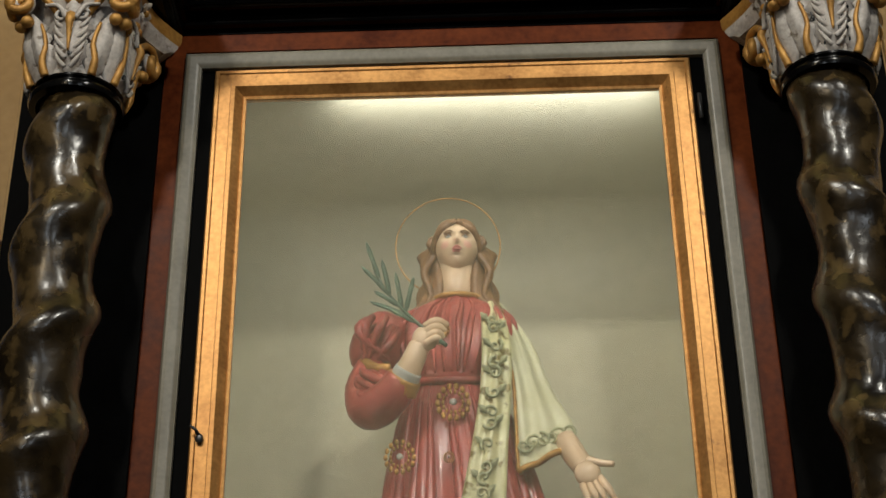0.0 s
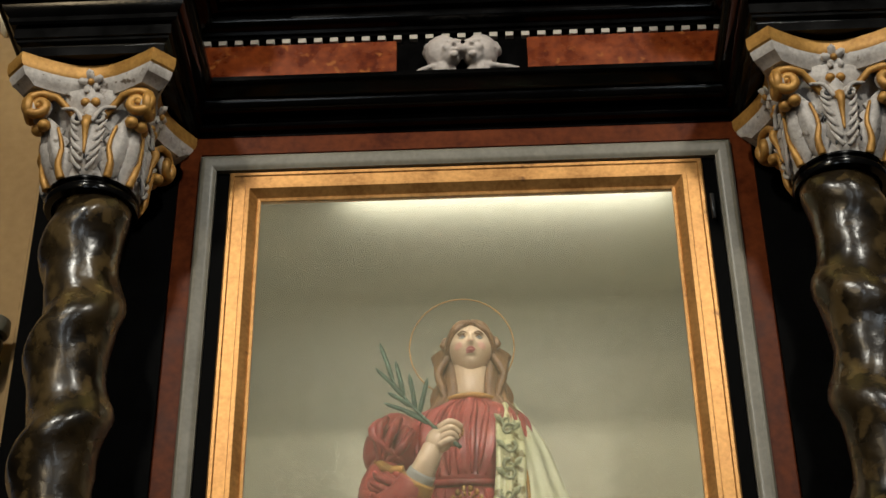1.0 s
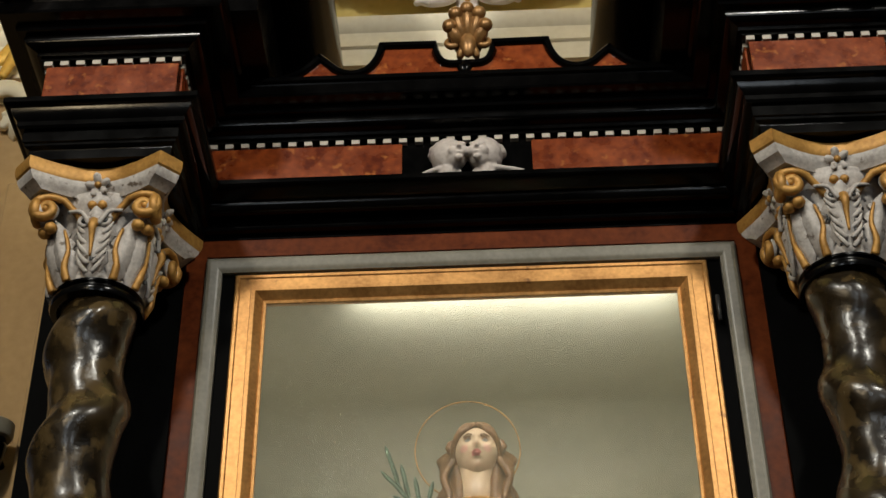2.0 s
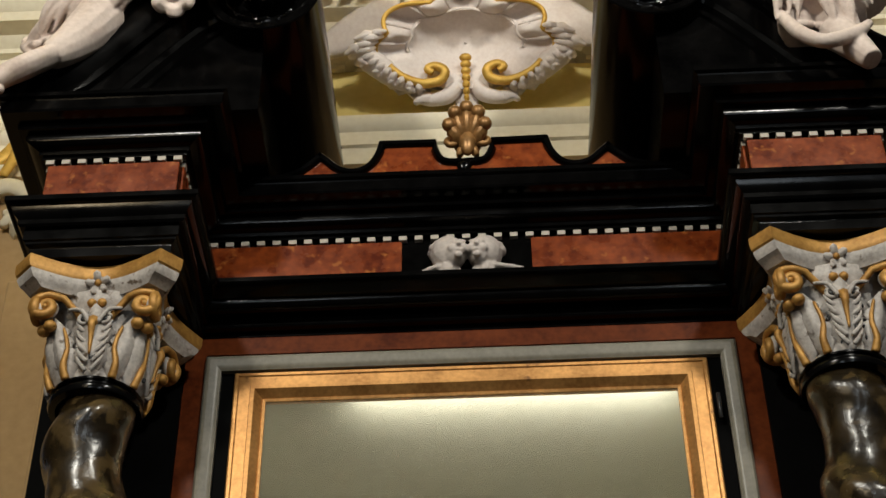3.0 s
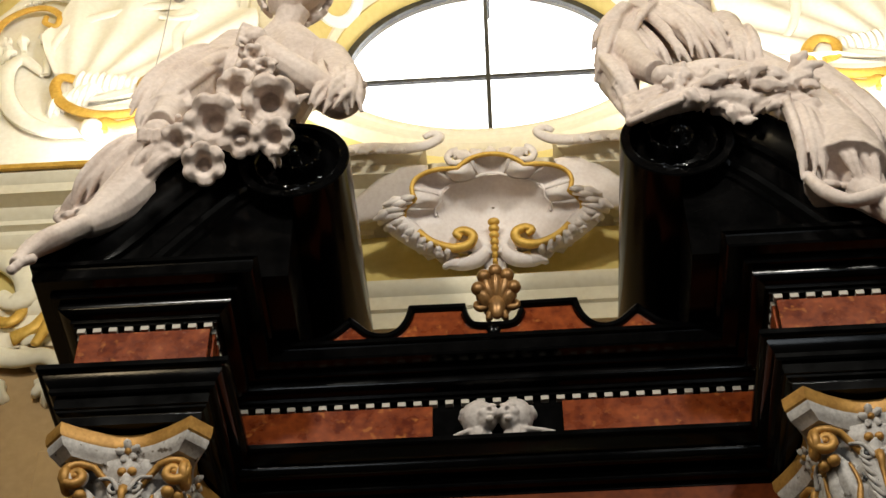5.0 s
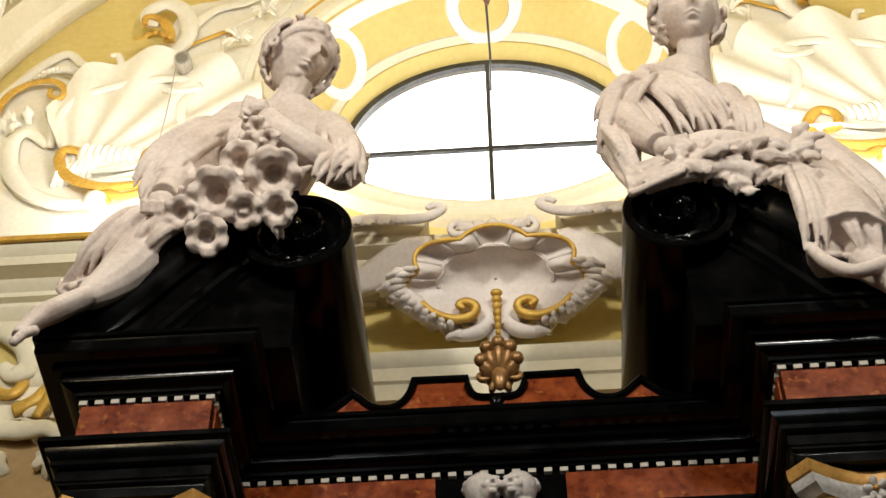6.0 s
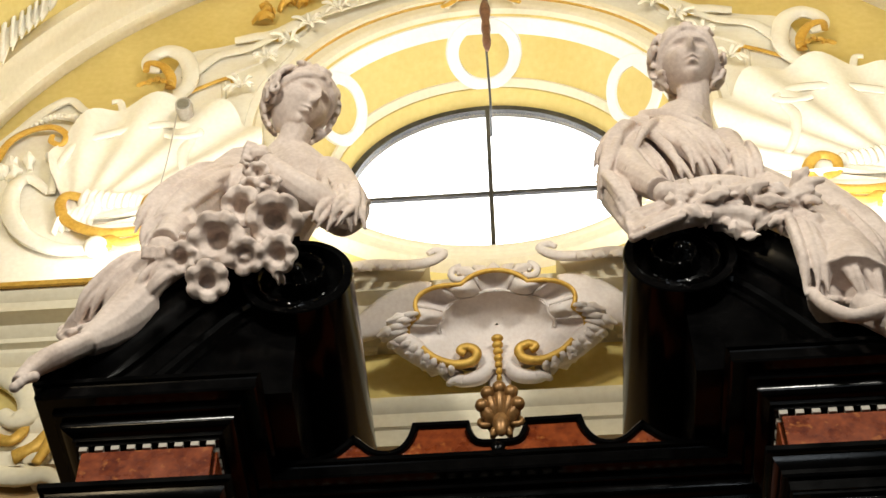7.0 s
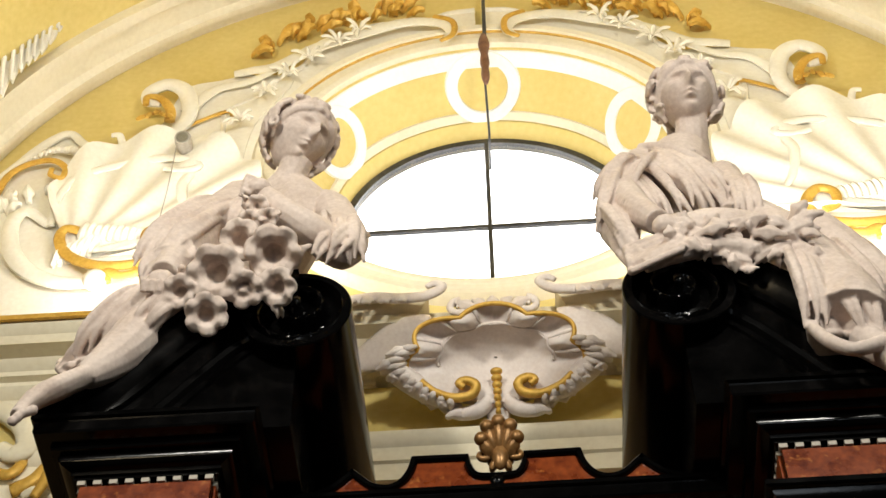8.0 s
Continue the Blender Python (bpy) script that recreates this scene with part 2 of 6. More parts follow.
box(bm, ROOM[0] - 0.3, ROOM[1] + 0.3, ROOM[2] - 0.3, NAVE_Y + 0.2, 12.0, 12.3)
solo("ceiling_unseen", bm, DARK_TONED, "unseen dark-toned high ceiling added behind the viewer", "ceiling", kind="structure")

# arch band against the lunette
bm = bmesh.new()
rings = [(2.55, YL + 0.02), (2.55, YL - 0.05), (2.52, YL - 0.06), (2.52, YL - 0.09), (2.56, YL - 0.11), (2.56, YL - 0.22), (2.53, YL - 0.24), (2.53, YL - 0.30), (2.9, YL - 0.30), (2.9, YL + 0.02)]
grid_faces(bm, [[(AX + r * math.cos(a), y, ARCH_Z + r * math.sin(a)) for a in [math.pi * (k / 72) for k in range(73)]] for r, y in rings], closed_u=True)
solo("arch_band", bm, CREAM, "cream moulded plaster arch band of the vault", "arch", kind="structure", smooth=30)

# lunette wall with a round opening
bm = bmesh.new()
N = 96
RIN = 0.97


def lunette_edge(a):
    """The point where a ray from the oculus at angle a leaves the lunette."""
    d = Vector((math.cos(a), math.sin(a)))
    best = 99.0
    if d.y < -1e-6:
        best = (6.45 - ZC) / d.y
    b = d.y * (ZC - ARCH_Z)
    c = (ZC - ARCH_Z) ** 2 - 2.7 ** 2
    arc = -b + math.sqrt(b * b - c)
    return min(best, arc, 2.75 / max(1e-6, abs(d.x)))


rows = []
for y, inner in ((YL, True), (YL, False), (YL + 0.3, False), (YL + 0.3, True)):
    row = []
    for k in range(N):
        a = 2 * math.pi * k / N
        r = RIN if inner else lunette_edge(a)
        row.append((AX + r * math.cos(a), y, ZC + r * math.sin(a)))
    rows.append(row)
grid_faces(bm, rows, closed_v=True)
solo("wall_lunette", bm, YELLOW, "ochre yellow lunette wall round the oculus", "wall", kind="structure", smooth=30)

# splayed reveal of the oculus
bm = bmesh.new()
rv = [(0.97, YL - 0.012), (0.955, YL + 0.012), (0.945, YL + 0.03), (0.775, YO - 0.09), (0.76, YO - 0.09), (0.735, YO - 0.04), (0.735, YO + 0.055), (1.0, YO + 0.055), (1.0, YL + 0.005)]
grid_faces(bm, [[(AX + r * math.cos(2 * math.pi * k / N), y, ZC + r * math.sin(2 * math.pi * k / N)) for k in range(N)] for r, y in rv], closed_v=True)
solo("oculus_reveal", bm, YELLOW, "splayed ochre plaster reveal of the oculus", "reveal", kind="structure", smooth=30)

# oculus window
win = thing("window_1", (AX, YO, ZC), "round iron-framed oculus window with bright sky behind", "window", kind="structure")
bm = bmesh.new()
grid_faces(bm, [[(AX + r * math.cos(2 * math.pi * k / N), y, ZC + r * math.sin(2 * math.pi * k / N)) for k in range(N)] for r, y in ((0.736, YO), (0.70, YO), (0.70, YO + 0.05), (0.736, YO + 0.05))], closed_u=True, closed_v=True)
part("window_frame", bm, IRON, win)
bm = bmesh.new()
box(bm, AX - 0.011, AX + 0.011, YO, YO + 0.03, ZC - 0.70, ZC + 0.70, 0.004)
part("mullion", bm, IRON, win)
bm = bmesh.new()
box(bm, AX - 0.70, AX + 0.70, YO + 0.002, YO + 0.028, ZC - 0.011, ZC + 0.011, 0.004)
part("transom", bm, IRON, win)
for q in range(4):
    bm = bmesh.new()
    c = [(AX, ZC)] + [(AX + 0.705 * math.cos(math.pi / 2 * (q + k / 12)), ZC + 0.705 * math.sin(math.pi / 2 * (q + k / 12))) for k in range(13)]
    f0, f1 = [bm.verts.new((x, YO + 0.012, z)) for x, z in c], [bm.verts.new((x, YO + 0.016, z)) for x, z in c]
    bm.faces.new(f0), bm.faces.new(f1)
    for k in range(len(c)):
        bm.faces.new((f0[k], f0[k - 1], f1[k - 1], f1[k]))
    pane = part("pane", bm, glass, win)
    pane.visible_shadow = False
bm = bmesh.new()
box(bm, -3.0, 3.0, 7.0, 7.02, 5.0, 16.0)
solo("backdrop", bm, SKYGLOW, "bright overcast white sky outside", "sky", kind="structure")

# wall entablature
path = [(ROOM[0], YF), (ROOM[1], YF)]
bm = bmesh.new()
mould(bm, [(0, 5.88), (0.02, 5.88), (0.02, 5.96), (0.035, 5.965), (0.035, 6.03), (0.05, 6.04), (0.065, 6.07), (0.065, 6.09), (0.0, 6.095)], path)
solo("wall_architrave", bm, CREAM, "cream plaster architrave moulding on the wall", "moulding", kind="structure", smooth=30)
bm = bmesh.new()
box(bm, ROOM[0], ROOM[1], YF - 0.012, YF - 0.002, 6.09, 6.385)
solo("wall_frieze", bm, YELLOW, "ochre yellow plaster frieze band on the wall", "frieze", kind="structure")
bm = bmesh.new()
path = [(ROOM[0], YF), (AX - 0.50, YF), (AX - 0.50, YF + 0.1), (AX + 0.50, YF + 0.1), (AX + 0.50, YF), (ROOM[1], YF)]
mould(bm, [(0, 6.38), (0.03, 6.385), (0.03, 6.41), (0.05, 6.42), (0.07, 6.45), (0.07, 6.47), (0.10, 6.475), (0.10, 6.50), (0.13, 6.52), (0.14, 6.535), (0.21, 6.54), (0.21, 6.59), (0.225, 6.60), (0.245, 6.635), (0.25, 6.655), (0.0, 6.66), (-0.2, 6.66)], path)
solo("wall_cornice", bm, CREAM, "cream moulded plaster cornice with a yellow edge", "cornice", kind="structure", smooth=30)

# ---- the altarpiece ----
XO, XI = 1.133, 0.761                # outer and inner sides of the frieze block, from the axis
YB, YC = 3.235, 3.60                 # frieze planes of the blocks and of the middle
altar = thing("altarpiece", (AX, 3.8, 0.0), "black ebonised wooden altarpiece with red veneer panels", "altarpiece")


def round_blocks(back=4.2):
    return [(AX - XO, back), (AX - XO, YB), (AX - XI, YB), (AX - XI, YC), (AX + XI, YC), (AX + XI, YB), (AX + XO, YB), (AX + XO, back)]


bm = bmesh.new()
mould(bm, [(-0.2, 4.49), (-0.075, 4.49), (-0.075, 4.502), (-0.05, 4.505), (-0.046, 4.51), (-0.046, 4.535), (-0.02, 4.531), (-0.006, 4.532), (0.002, 4.534), (0.009, 4.539), (0.013, 4.545), (0.014, 4.551), (0.012, 4.556), (0.03, 4.560), (0.046, 4.566), (0.060, 4.570), (0.069, 4.576), (0.069, 4.59), (-0.2, 4.591)], [(AX - XI, YC), (AX + XI, YC)])
part("architrave", bm, BLACK, altar, smooth=25)
for s in (-1, 1):
    xs = sorted((AX + s * XO, AX + s * XI))
    bm = bmesh.new()
    mould(bm, [(-0.05, 4.43), (0, 4.43), (0, 4.462), (0.006, 4.464), (0.012, 4.468), (0.012, 4.476), (0.018, 4.478), (0.018, 4.512), (0.028, 4.514), (0.034, 4.52), (0.034, 4.534), (0.044, 4.546), (0.050, 4.56), (0.052, 4.566), (0.060, 4.568), (0.069, 4.574), (0.069, 4.59), (-0.05, 4.591)], [(xs[0], 4.2), (xs[0], YB), (xs[1], YB), (xs[1], 3.665 if s < 0 else 3.665)] if s < 0 else [(xs[0], 3.665), (xs[0], YB), (xs[1], YB), (xs[1], 4.2)])
    part("architrave_block", bm, BLACK, altar, smooth=25)
    bm = bmesh.new()
    box(bm, xs[0] + 0.01, xs[1] - 0.01, YB + 0.01, 4.0, 4.433, 4.585)
    part("soffit", bm, BLACK, altar)
bm = bmesh.new()
mould(bm, [(-0.004, 4.585), (-0.004, 4.80)], round_blocks())
part("frieze_backing", bm, BLACK, altar)
bm = bmesh.new()
mould(bm, [(-0.02, 4.772), (0.012, 4.772), (0.012, 4.782), (0.020, 4.7835), (0.020, 4.796), (0.032, 4.800), (0.044, 4.804), (0.050, 4.809), (0.053, 4.816), (0.053, 4.823), (0.051, 4.83), (0.070, 4.834), (0.074, 4.84), (0.074, 4.852), (0.114, 4.856), (0.118, 4.862), (0.118, 4.90), (0.128, 4.904), (0.128, 4.918), (-0.3, 4.92)], round_blocks())
part("cornice", bm, BLACK, altar, smooth=25)


def panel(x0, x1, y):
    bm = bmesh.new()
    box(bm, x0, x1, y - 0.004, y + 0.01, 4.588, 4.757, 0.002)
    part("frieze_panel", bm, RED, altar, "polished red tortoiseshell-like panel")


panel(AX - XO + 0.006, AX - XI - 0.006, YB)
panel(AX + XI + 0.006, AX + XO - 0.006, YB)
panel(AX - XI + 0.012, AX - 0.185, YC)
panel(AX + 0.185, AX + XI - 0.012, YC)
for s in (-1, 1):
    bm = bmesh.new()
    x = AX + s * XI
    box(bm, x - 0.004, x + 0.004, YB + 0.02, YC - 0.02, 4.588, 4.757, 0.002)
    part("frieze_panel", bm, RED, altar, "polished red tortoiseshell-like panel")

# white dentils
bm = bmesh.new()
box(bm, -0.0115, 0.0115, -0.011, 0.006, -0.009, 0.010, 0.0012)
dent = mesh_of("dentil", bm, IVORY)


def dentil(x, y, turn=0):
    ob = new("dentil", dent)
    ob.parent = altar
    ob.matrix_parent_inverse = altar.matrix_basis.inverted()
    ob.matrix_basis = pose(x, y, 4.766, 0, 0, turn)


for k in range(33):
    dentil(AX + (k - 16) * 0.0455, YC)
for s in (-1, 1):
    for k in range(9):
        dentil(AX + s * (XO + XI) / 2 + (k - 4) * 0.0437, YB)
    for k in range(8):
        dentil(AX + s * XI, YB + 0.03 + k * 0.044, 90 * s)
        dentil(AX + s * XO, YB + 0.03 + k * 0.044, -90 * s)

# panels behind the columns and the frame round the glass
for s in (-1, 1):
    bm = bmesh.new()
    box(bm, min(AX + s * 0.79, AX + s * 1.17), max(AX + s * 0.79, AX + s * 1.17), 3.66, 4.40, 2.2, 4.43)
    part("back_panel", bm, MATT, altar, "dull black panel")
bm = bmesh.new()
box(bm, AX - 1.17, AX + 1.17, 3.95, 4.40, 4.44, 4.92)
part("back_panel", bm, BLACK, altar)
bm = bmesh.new()
box(bm, AX - 1.35, AX + 1.35, 3.05, 4.40, 0.0, 1.1, 0.01)
part("altar_step", bm, BLACK, altar)
bm = bmesh.new()
box(bm, AX - 1.25, AX + 1.25, 3.15, 4.40, 1.1, 2.2, 0.01)
part("altar_base", bm, BLACK, altar)


def frame_ring(profile, xh, z0, z1, y):
    """A mitred frame: profile of (inward, forward) round an upright rectangle."""
    bm = bmesh.new()
    rows = []
    for sx, zz, sz in ((-1, z0, 1), (1, z0, 1), (1, z1, -1), (-1, z1, -1)):
        rows.append([(AX + sx * (xh - i), y - f, zz + sz * i) for i, f in profile])
    grid_faces(bm, rows, closed_u=True, closed_v=True)
    return bm


part("veneer_frame", frame_ring([(0, 0), (0, 0.006), (0.058, 0.006), (0.058, -0.03), (0, -0.03)], 0.792, 2.2, 4.49, 3.684), REDDARK, altar, "dark red veneer border", 30)
part("moulding_frame", frame_ring([(0, 0), (0, 0.018), (0.006, 0.024), (0.014, 0.026), (0.030, 0.020), (0.040, 0.012), (0.044, 0.010), (0.044, -0.03), (0, -0.03)], 0.732, 2.27, 4.418, 3.684), GREY, altar, "grey painted moulding", 30)
part("rebate_frame", frame_ring([(0, 0), (0.05, 0), (0.05, -0.03), (0, -0.03)], 0.69, 2.31, 4.376, 3.69), MATT, altar, "", 30)

case = thing("display_case", (AX, 3.75, 2.05), "glazed niche with a gilded wooden frame in the altarpiece", "display case")
gold = [(0, -0.01), (0, 0.004), (0.004, 0.008), (0.012, 0.008), (0.015, 0.004), (0.045, 0.005), (0.047, 0.009), (0.058, 0.010), (0.064, 0.003), (0.078, -0.012), (0.080, -0.010), (0.087, -0.013), (0.087, -0.03), (0, -0.03)]
part("gold_frame", frame_ring(gold, 0.65, 2.355, 4.368, 3.684), GOLD, case, "gilded wooden door frame", 30)
bm = bmesh.new()
box(bm, AX - 0.568, AX + 0.568, 3.700, 3.704, 2.44, 4.286)
gl = part("glass_pane", bm, hazed, case)
gl.visible_shadow = False
bm = bmesh.new()
lining = [(3.715, 4.325), (4.22, 4.283)] + [(4.22 + 0.20 * math.sin(a), 4.083 + 0.20 * math.cos(a)) for a in [math.pi / 2 * k / 12 for k in range(1, 13)]] + [(4.42, 2.455)]
grid_faces(bm, [[(AX + x + sx * 0.08 * (y - 3.715) / 0.7, y, z) for y, z in lining] for sx, x in ((-1, -0.60), (1, 0.60))])
for sx in (-1, 1):
    cap(bm, [bm.verts.new((AX + sx * (0.60 + 0.08 * (y - 3.715) / 0.7), y, z)) for y, z in lining + [(3.715, 2.455)]])
part("case_lining", bm, LINING, case, "pale grey-green painted lining", 40)
bm = bmesh.new()
ball(bm, (AX - 0.625, 3.672, 3.262), (0.010, 0.008, 0.013))
tube(bm, [(AX - 0.625, 3.672, 3.268), (AX - 0.633, 3.66, 3.28), (AX - 0.647, 3.652, 3.288)], [0.005, 0.004, 0.003], 8)
part("door_key", bm, IRON, case, "small black iron key", True)
bm = bmesh.new()
tube(bm, [(AX + 0.665, 3.672, 4.16), (AX + 0.665, 3.672, 4.24)], 0.006, 8)
part("hinge", bm, IRON, case, "", True)


# ---- scrolled halves of the broken pediment ----
def pediment(side):
    th = thing("pediment_scroll", (AX + side * 0.9, 3.5, 4.92), "black ebonised scroll half of a broken pediment", "pediment", "pediment scrolls")
    c, r0 = (-0.560, 5.335), 0.165
    run = smooth_path([(-1.262, 0, 4.945), (-1.17, 0, 5.015), (-1.08, 0, 5.105), (-0.98, 0, 5.235), (-0.86, 0, 5.375), (-0.72, 0, 5.475), (c[0], 0, c[1] + r0)], 6)
    body = run + [Vector((c[0] + r0 * math.sin(a), 0, c[1] + r0 * math.cos(a))) for a in [math.pi * 2 * k / 40 for k in range(1, 31)]]
    # volute drum, its face hollowed by a spiral that comes forward to the eye
    bm = bmesh.new()
    rim = 0.024
    radii = [r0, r0, r0 - 0.003, r0 - rim] + [(r0 - rim) * (1 - k / 30) for k in range(1, 30)]
    rows = []
    for n_, r in enumerate(radii):
        row = []
        for k in range(72):
            a = 2 * math.pi * k / 72
            if n_ < 4:
                y = (3.95, 3.134, 3.130, 3.130)[n_]
            else:
                u = (r0 - r) / 0.068 - k / 72
                w = u - math.floor(u)
                ridge = max(0.0, math.cos(math.pi * min(1.0, w / 0.36 if w < 0.5 else (1 - w) / 0.16) / 2))
                y = 3.130 + 0.052 * (1 - ridge) * min(1.0, r / 0.05) * min(1.0, (r0 - rim - r) / 0.012) - 0.035 * (1 - r / r0) ** 1.2
            row.append((c[0] + r * math.sin(a), y, c[1] + r * math.cos(a)))
        rows.append(row)
    vs = grid_faces(bm, rows, closed_v=True)
    cap(bm, vs[-1])
    cap(bm, vs[0])
    bm2 = bmesh.new()
    ball(bm2, (c[0], 3.105, c[1]), (0.020, 0.014, 0.020))
    # raking moulding: strips of (down, forward)
    bm3 = bmesh.new()
    prof = [(0.0, -0.5), (0.0, 0.022), (0.006, 0.026), (0.018, 0.026), (0.022, 0.018), (0.030, 0.006), (0.05, -0.008), (0.075, -0.03), (0.095, -0.034), (0.10, -0.05), (0.16, -0.054), (0.165, -0.045), (0.175, -0.04), (0.19, -0.046), (0.20, -0.06), (0.215, -0.062), (0.22, -0.07), (0.30, -0.072), (0.30, -0.5)]
    rows = []
    for i, p in enumerate(run):
        d = (run[min(i + 1, len(run) - 1)] - run[max(i - 1, 0)]).normalized()
        nrm = Vector((d.z, 0, -d.x))
        k = 0.5 + 0.5 * min(1.0, i / 10)
        rows.append([Vector((p.x, 3.135 - f, p.z)) + nrm * (q * k) for q, f in prof])
    for row in rows:
        for q in row:
            q.z = max(q.z, 4.921)
    grid_faces(bm3, rows)
    # tympanum under the moulding
    bm4 = bmesh.new()
    low = [(p.x, p.z - 0.05) for p in run if p.z - 0.05 > 4.93]
    poly = [(-1.20, 4.921)] + low + [(c[0], 4.921)]
    f0, f1 = [bm4.verts.new((x, 3.205, z)) for x, z in poly], [bm4.verts.new((x, 3.95, z)) for x, z in poly]
    bm4.faces.new(f0), bm4.faces.new(f1)
    for k in range(len(poly)):
        bm4.faces.new((f0[k], f0[k - 1], f1[k - 1], f1[k]))
    for b, nm, sm in ((bm, "volute_drum", 30), (bm2, "volute_eye", True), (bm3, "raking_moulding", 30), (bm4, "tympanum", False)):
        for v in b.verts:
            v.co.x += AX
        if side > 0:
            flip_x(b)
        part(nm, b, BLACK, th, "", sm)


pediment(-1)
pediment(1)

# ---- crest between the scrolls ----
crest = thing("crest_board", (AX, 3.55, 4.92), "wavy red crest board with a black border", "crest")
half = smooth_path([(0.0, 0, 5.03), (0.055, 0, 5.035), (0.075, 0, 5.075)], 4) + [Vector((0.082, 0, 5.112)), Vector((0.245, 0, 5.114))] + smooth_path([(0.252, 0, 5.112), (0.265, 0, 5.06), (0.29, 0, 5.02), (0.325, 0, 5.004), (0.365, 0, 5.015), (0.40, 0, 5.05), (0.425, 0, 5.075)], 4) + smooth_path([(0.43, 0, 5.075), (0.46, 0, 5.04), (0.50, 0, 5.005), (0.56, 0, 4.985)], 4)
line = [Vector((-p.x, 0, p.z)) for p in reversed(half)] + half[1:]
bm = bmesh.new()
rows = [[(AX + p.x, 3.553, 4.921) for p in line], [(AX + p.x, 3.553, p.z - 0.008) for p in line], [(AX + p.x, 3.60, p.z - 0.008) for p in line], [(AX + p.x, 3.60, 4.921) for p in line]]
grid_faces(bm, rows)
part("crest_panel", bm, RED, crest)
bm = bmesh.new()
rows = []
for i, p in enumerate(line):
    d = (line[min(i + 1, len(line) - 1)] - line[max(i - 1, 0)]).normalized()
    nrm = Vector((d.z, 0, -d.x))
    rows.append([Vector((AX + p.x, 3.55, p.z)) + nrm * q + Vector((0, f, 0)) for q, f in ((0, 0.055), (0, -0.008), (0.004, -0.012), (0.016, -0.012), (0.022, -0.004), (0.022, 0.055))])
grid_faces(bm, rows, closed_v=True)
ball(bm, (AX, 3.545, 5.0), (0.022, 0.012, 0.022), 12)
part("crest_border", bm, BLACK, crest, "", 40)


# ---- carving tools ----
def spiral(c, r, turns, start, sense=1, n=28, axis_u=Vector((1, 0, 0)), axis_v=Vector((0, 0, 1)), tight=0.12):
    """Points of a scroll that winds in to its centre."""
    out = []
    for k in range(n):
        u = k / (n - 1)
        a = start + sense * u * turns * 2 * math.pi
        q = r * ((1 - u) * (1 - tight) + tight)
        out.append(Vector(c) + axis_u * (q * math.cos(a)) + axis_v * (q * math.sin(a)))
    return out


def taper(n, a, b, swell=0.0):
    return [a + (b - a) * k / (n - 1) + swell * math.sin(math.pi * k / (n - 1)) for k in range(n)]


def leaf(bm, root, tip, width, bow, normal, lobes=4, thick=0.006, mat=0, n=12, curl=0.0):
    """A carved leaf from root to tip: lobed edge, a mid rib, bowed along its normal, its tip curling over."""
    root, tip, normal = Vector(root), Vector(tip), Vector(normal).normalized()
    d = tip - root
    side = d.cross(normal).normalized()
    rows, under = [], []
    for i in range(n + 1):
        t = i / n
        w = width * (math.sin(math.pi * min(1, t * 0.9 + 0.08)) ** 0.7) * (0.8 + 0.2 * math.cos(2 * math.pi * lobes * t)) * (1 if t < 0.98 else 0.3)
        mid = root + d * t + normal * (bow * math.sin(math.pi * t) + curl * max(0, t - 0.7) ** 2 * 8)
        row = [mid + side * (w * s) + normal * (-0.25 * w * s * s * 2 + (0.15 * w if abs(s) < 0.01 else 0) - 0.12 * w * abs(math.sin(3 * math.pi * s))) for s in (-1, -0.66, -0.33, 0, 0.33, 0.66, 1)]
        rows.append(row)
        under.append([p - normal * thick for p in reversed(row)])
    ring = [a + b for a, b in zip(rows, under)]
    vs = grid_faces(bm, ring, closed_v=True, mat=mat)
    cap(bm, vs[0], mat)
    cap(bm, vs[-1], mat)


def blossom(bm, c, r, face, petals=5, mat=0, core=0):
    """A carved open flower that faces along face."""
    f = Vector(face).normalized()
    u = f.cross(Vector((0.3, 0.2, 1))).normalized()
    v = f.cross(u)
    c = Vector(c)
    for k in range(petals):
        a = 2 * math.pi * k / petals + random.random() * 0.3
        d = u * math.cos(a) + v * math.sin(a)
        leaf(bm, c + d * r * 0.15, c + d * r + f * r * 0.25, r * 0.48, r * 0.12, f, 1, r * 0.12, mat, 6)
    ball(bm, c + f * r * 0.12, r * 0.28, 8, core)


def fuse(ob, voxel, rough=0.0, size=0.05):
    """Melts the overlapping masses of a carving into one skin, with a tooled surface."""
    m = ob.modifiers.new("melt", "REMESH")
    m.mode, m.voxel_size, m.use_smooth_shade = "VOXEL", voxel, True
    s = ob.modifiers.new("soften", "SMOOTH")
    s.factor, s.iterations = 0.5, 1
    if rough:
        tx = bpy.data.textures.new("tooling", "CLOUDS")
        tx.noise_scale, tx.noise_depth = size, 2
        d = ob.modifiers.new("tooling", "DISPLACE")
        d.texture, d.strength, d.mid_level, d.texture_coords = tx, rough, 0.5, "LOCAL"
    return ob


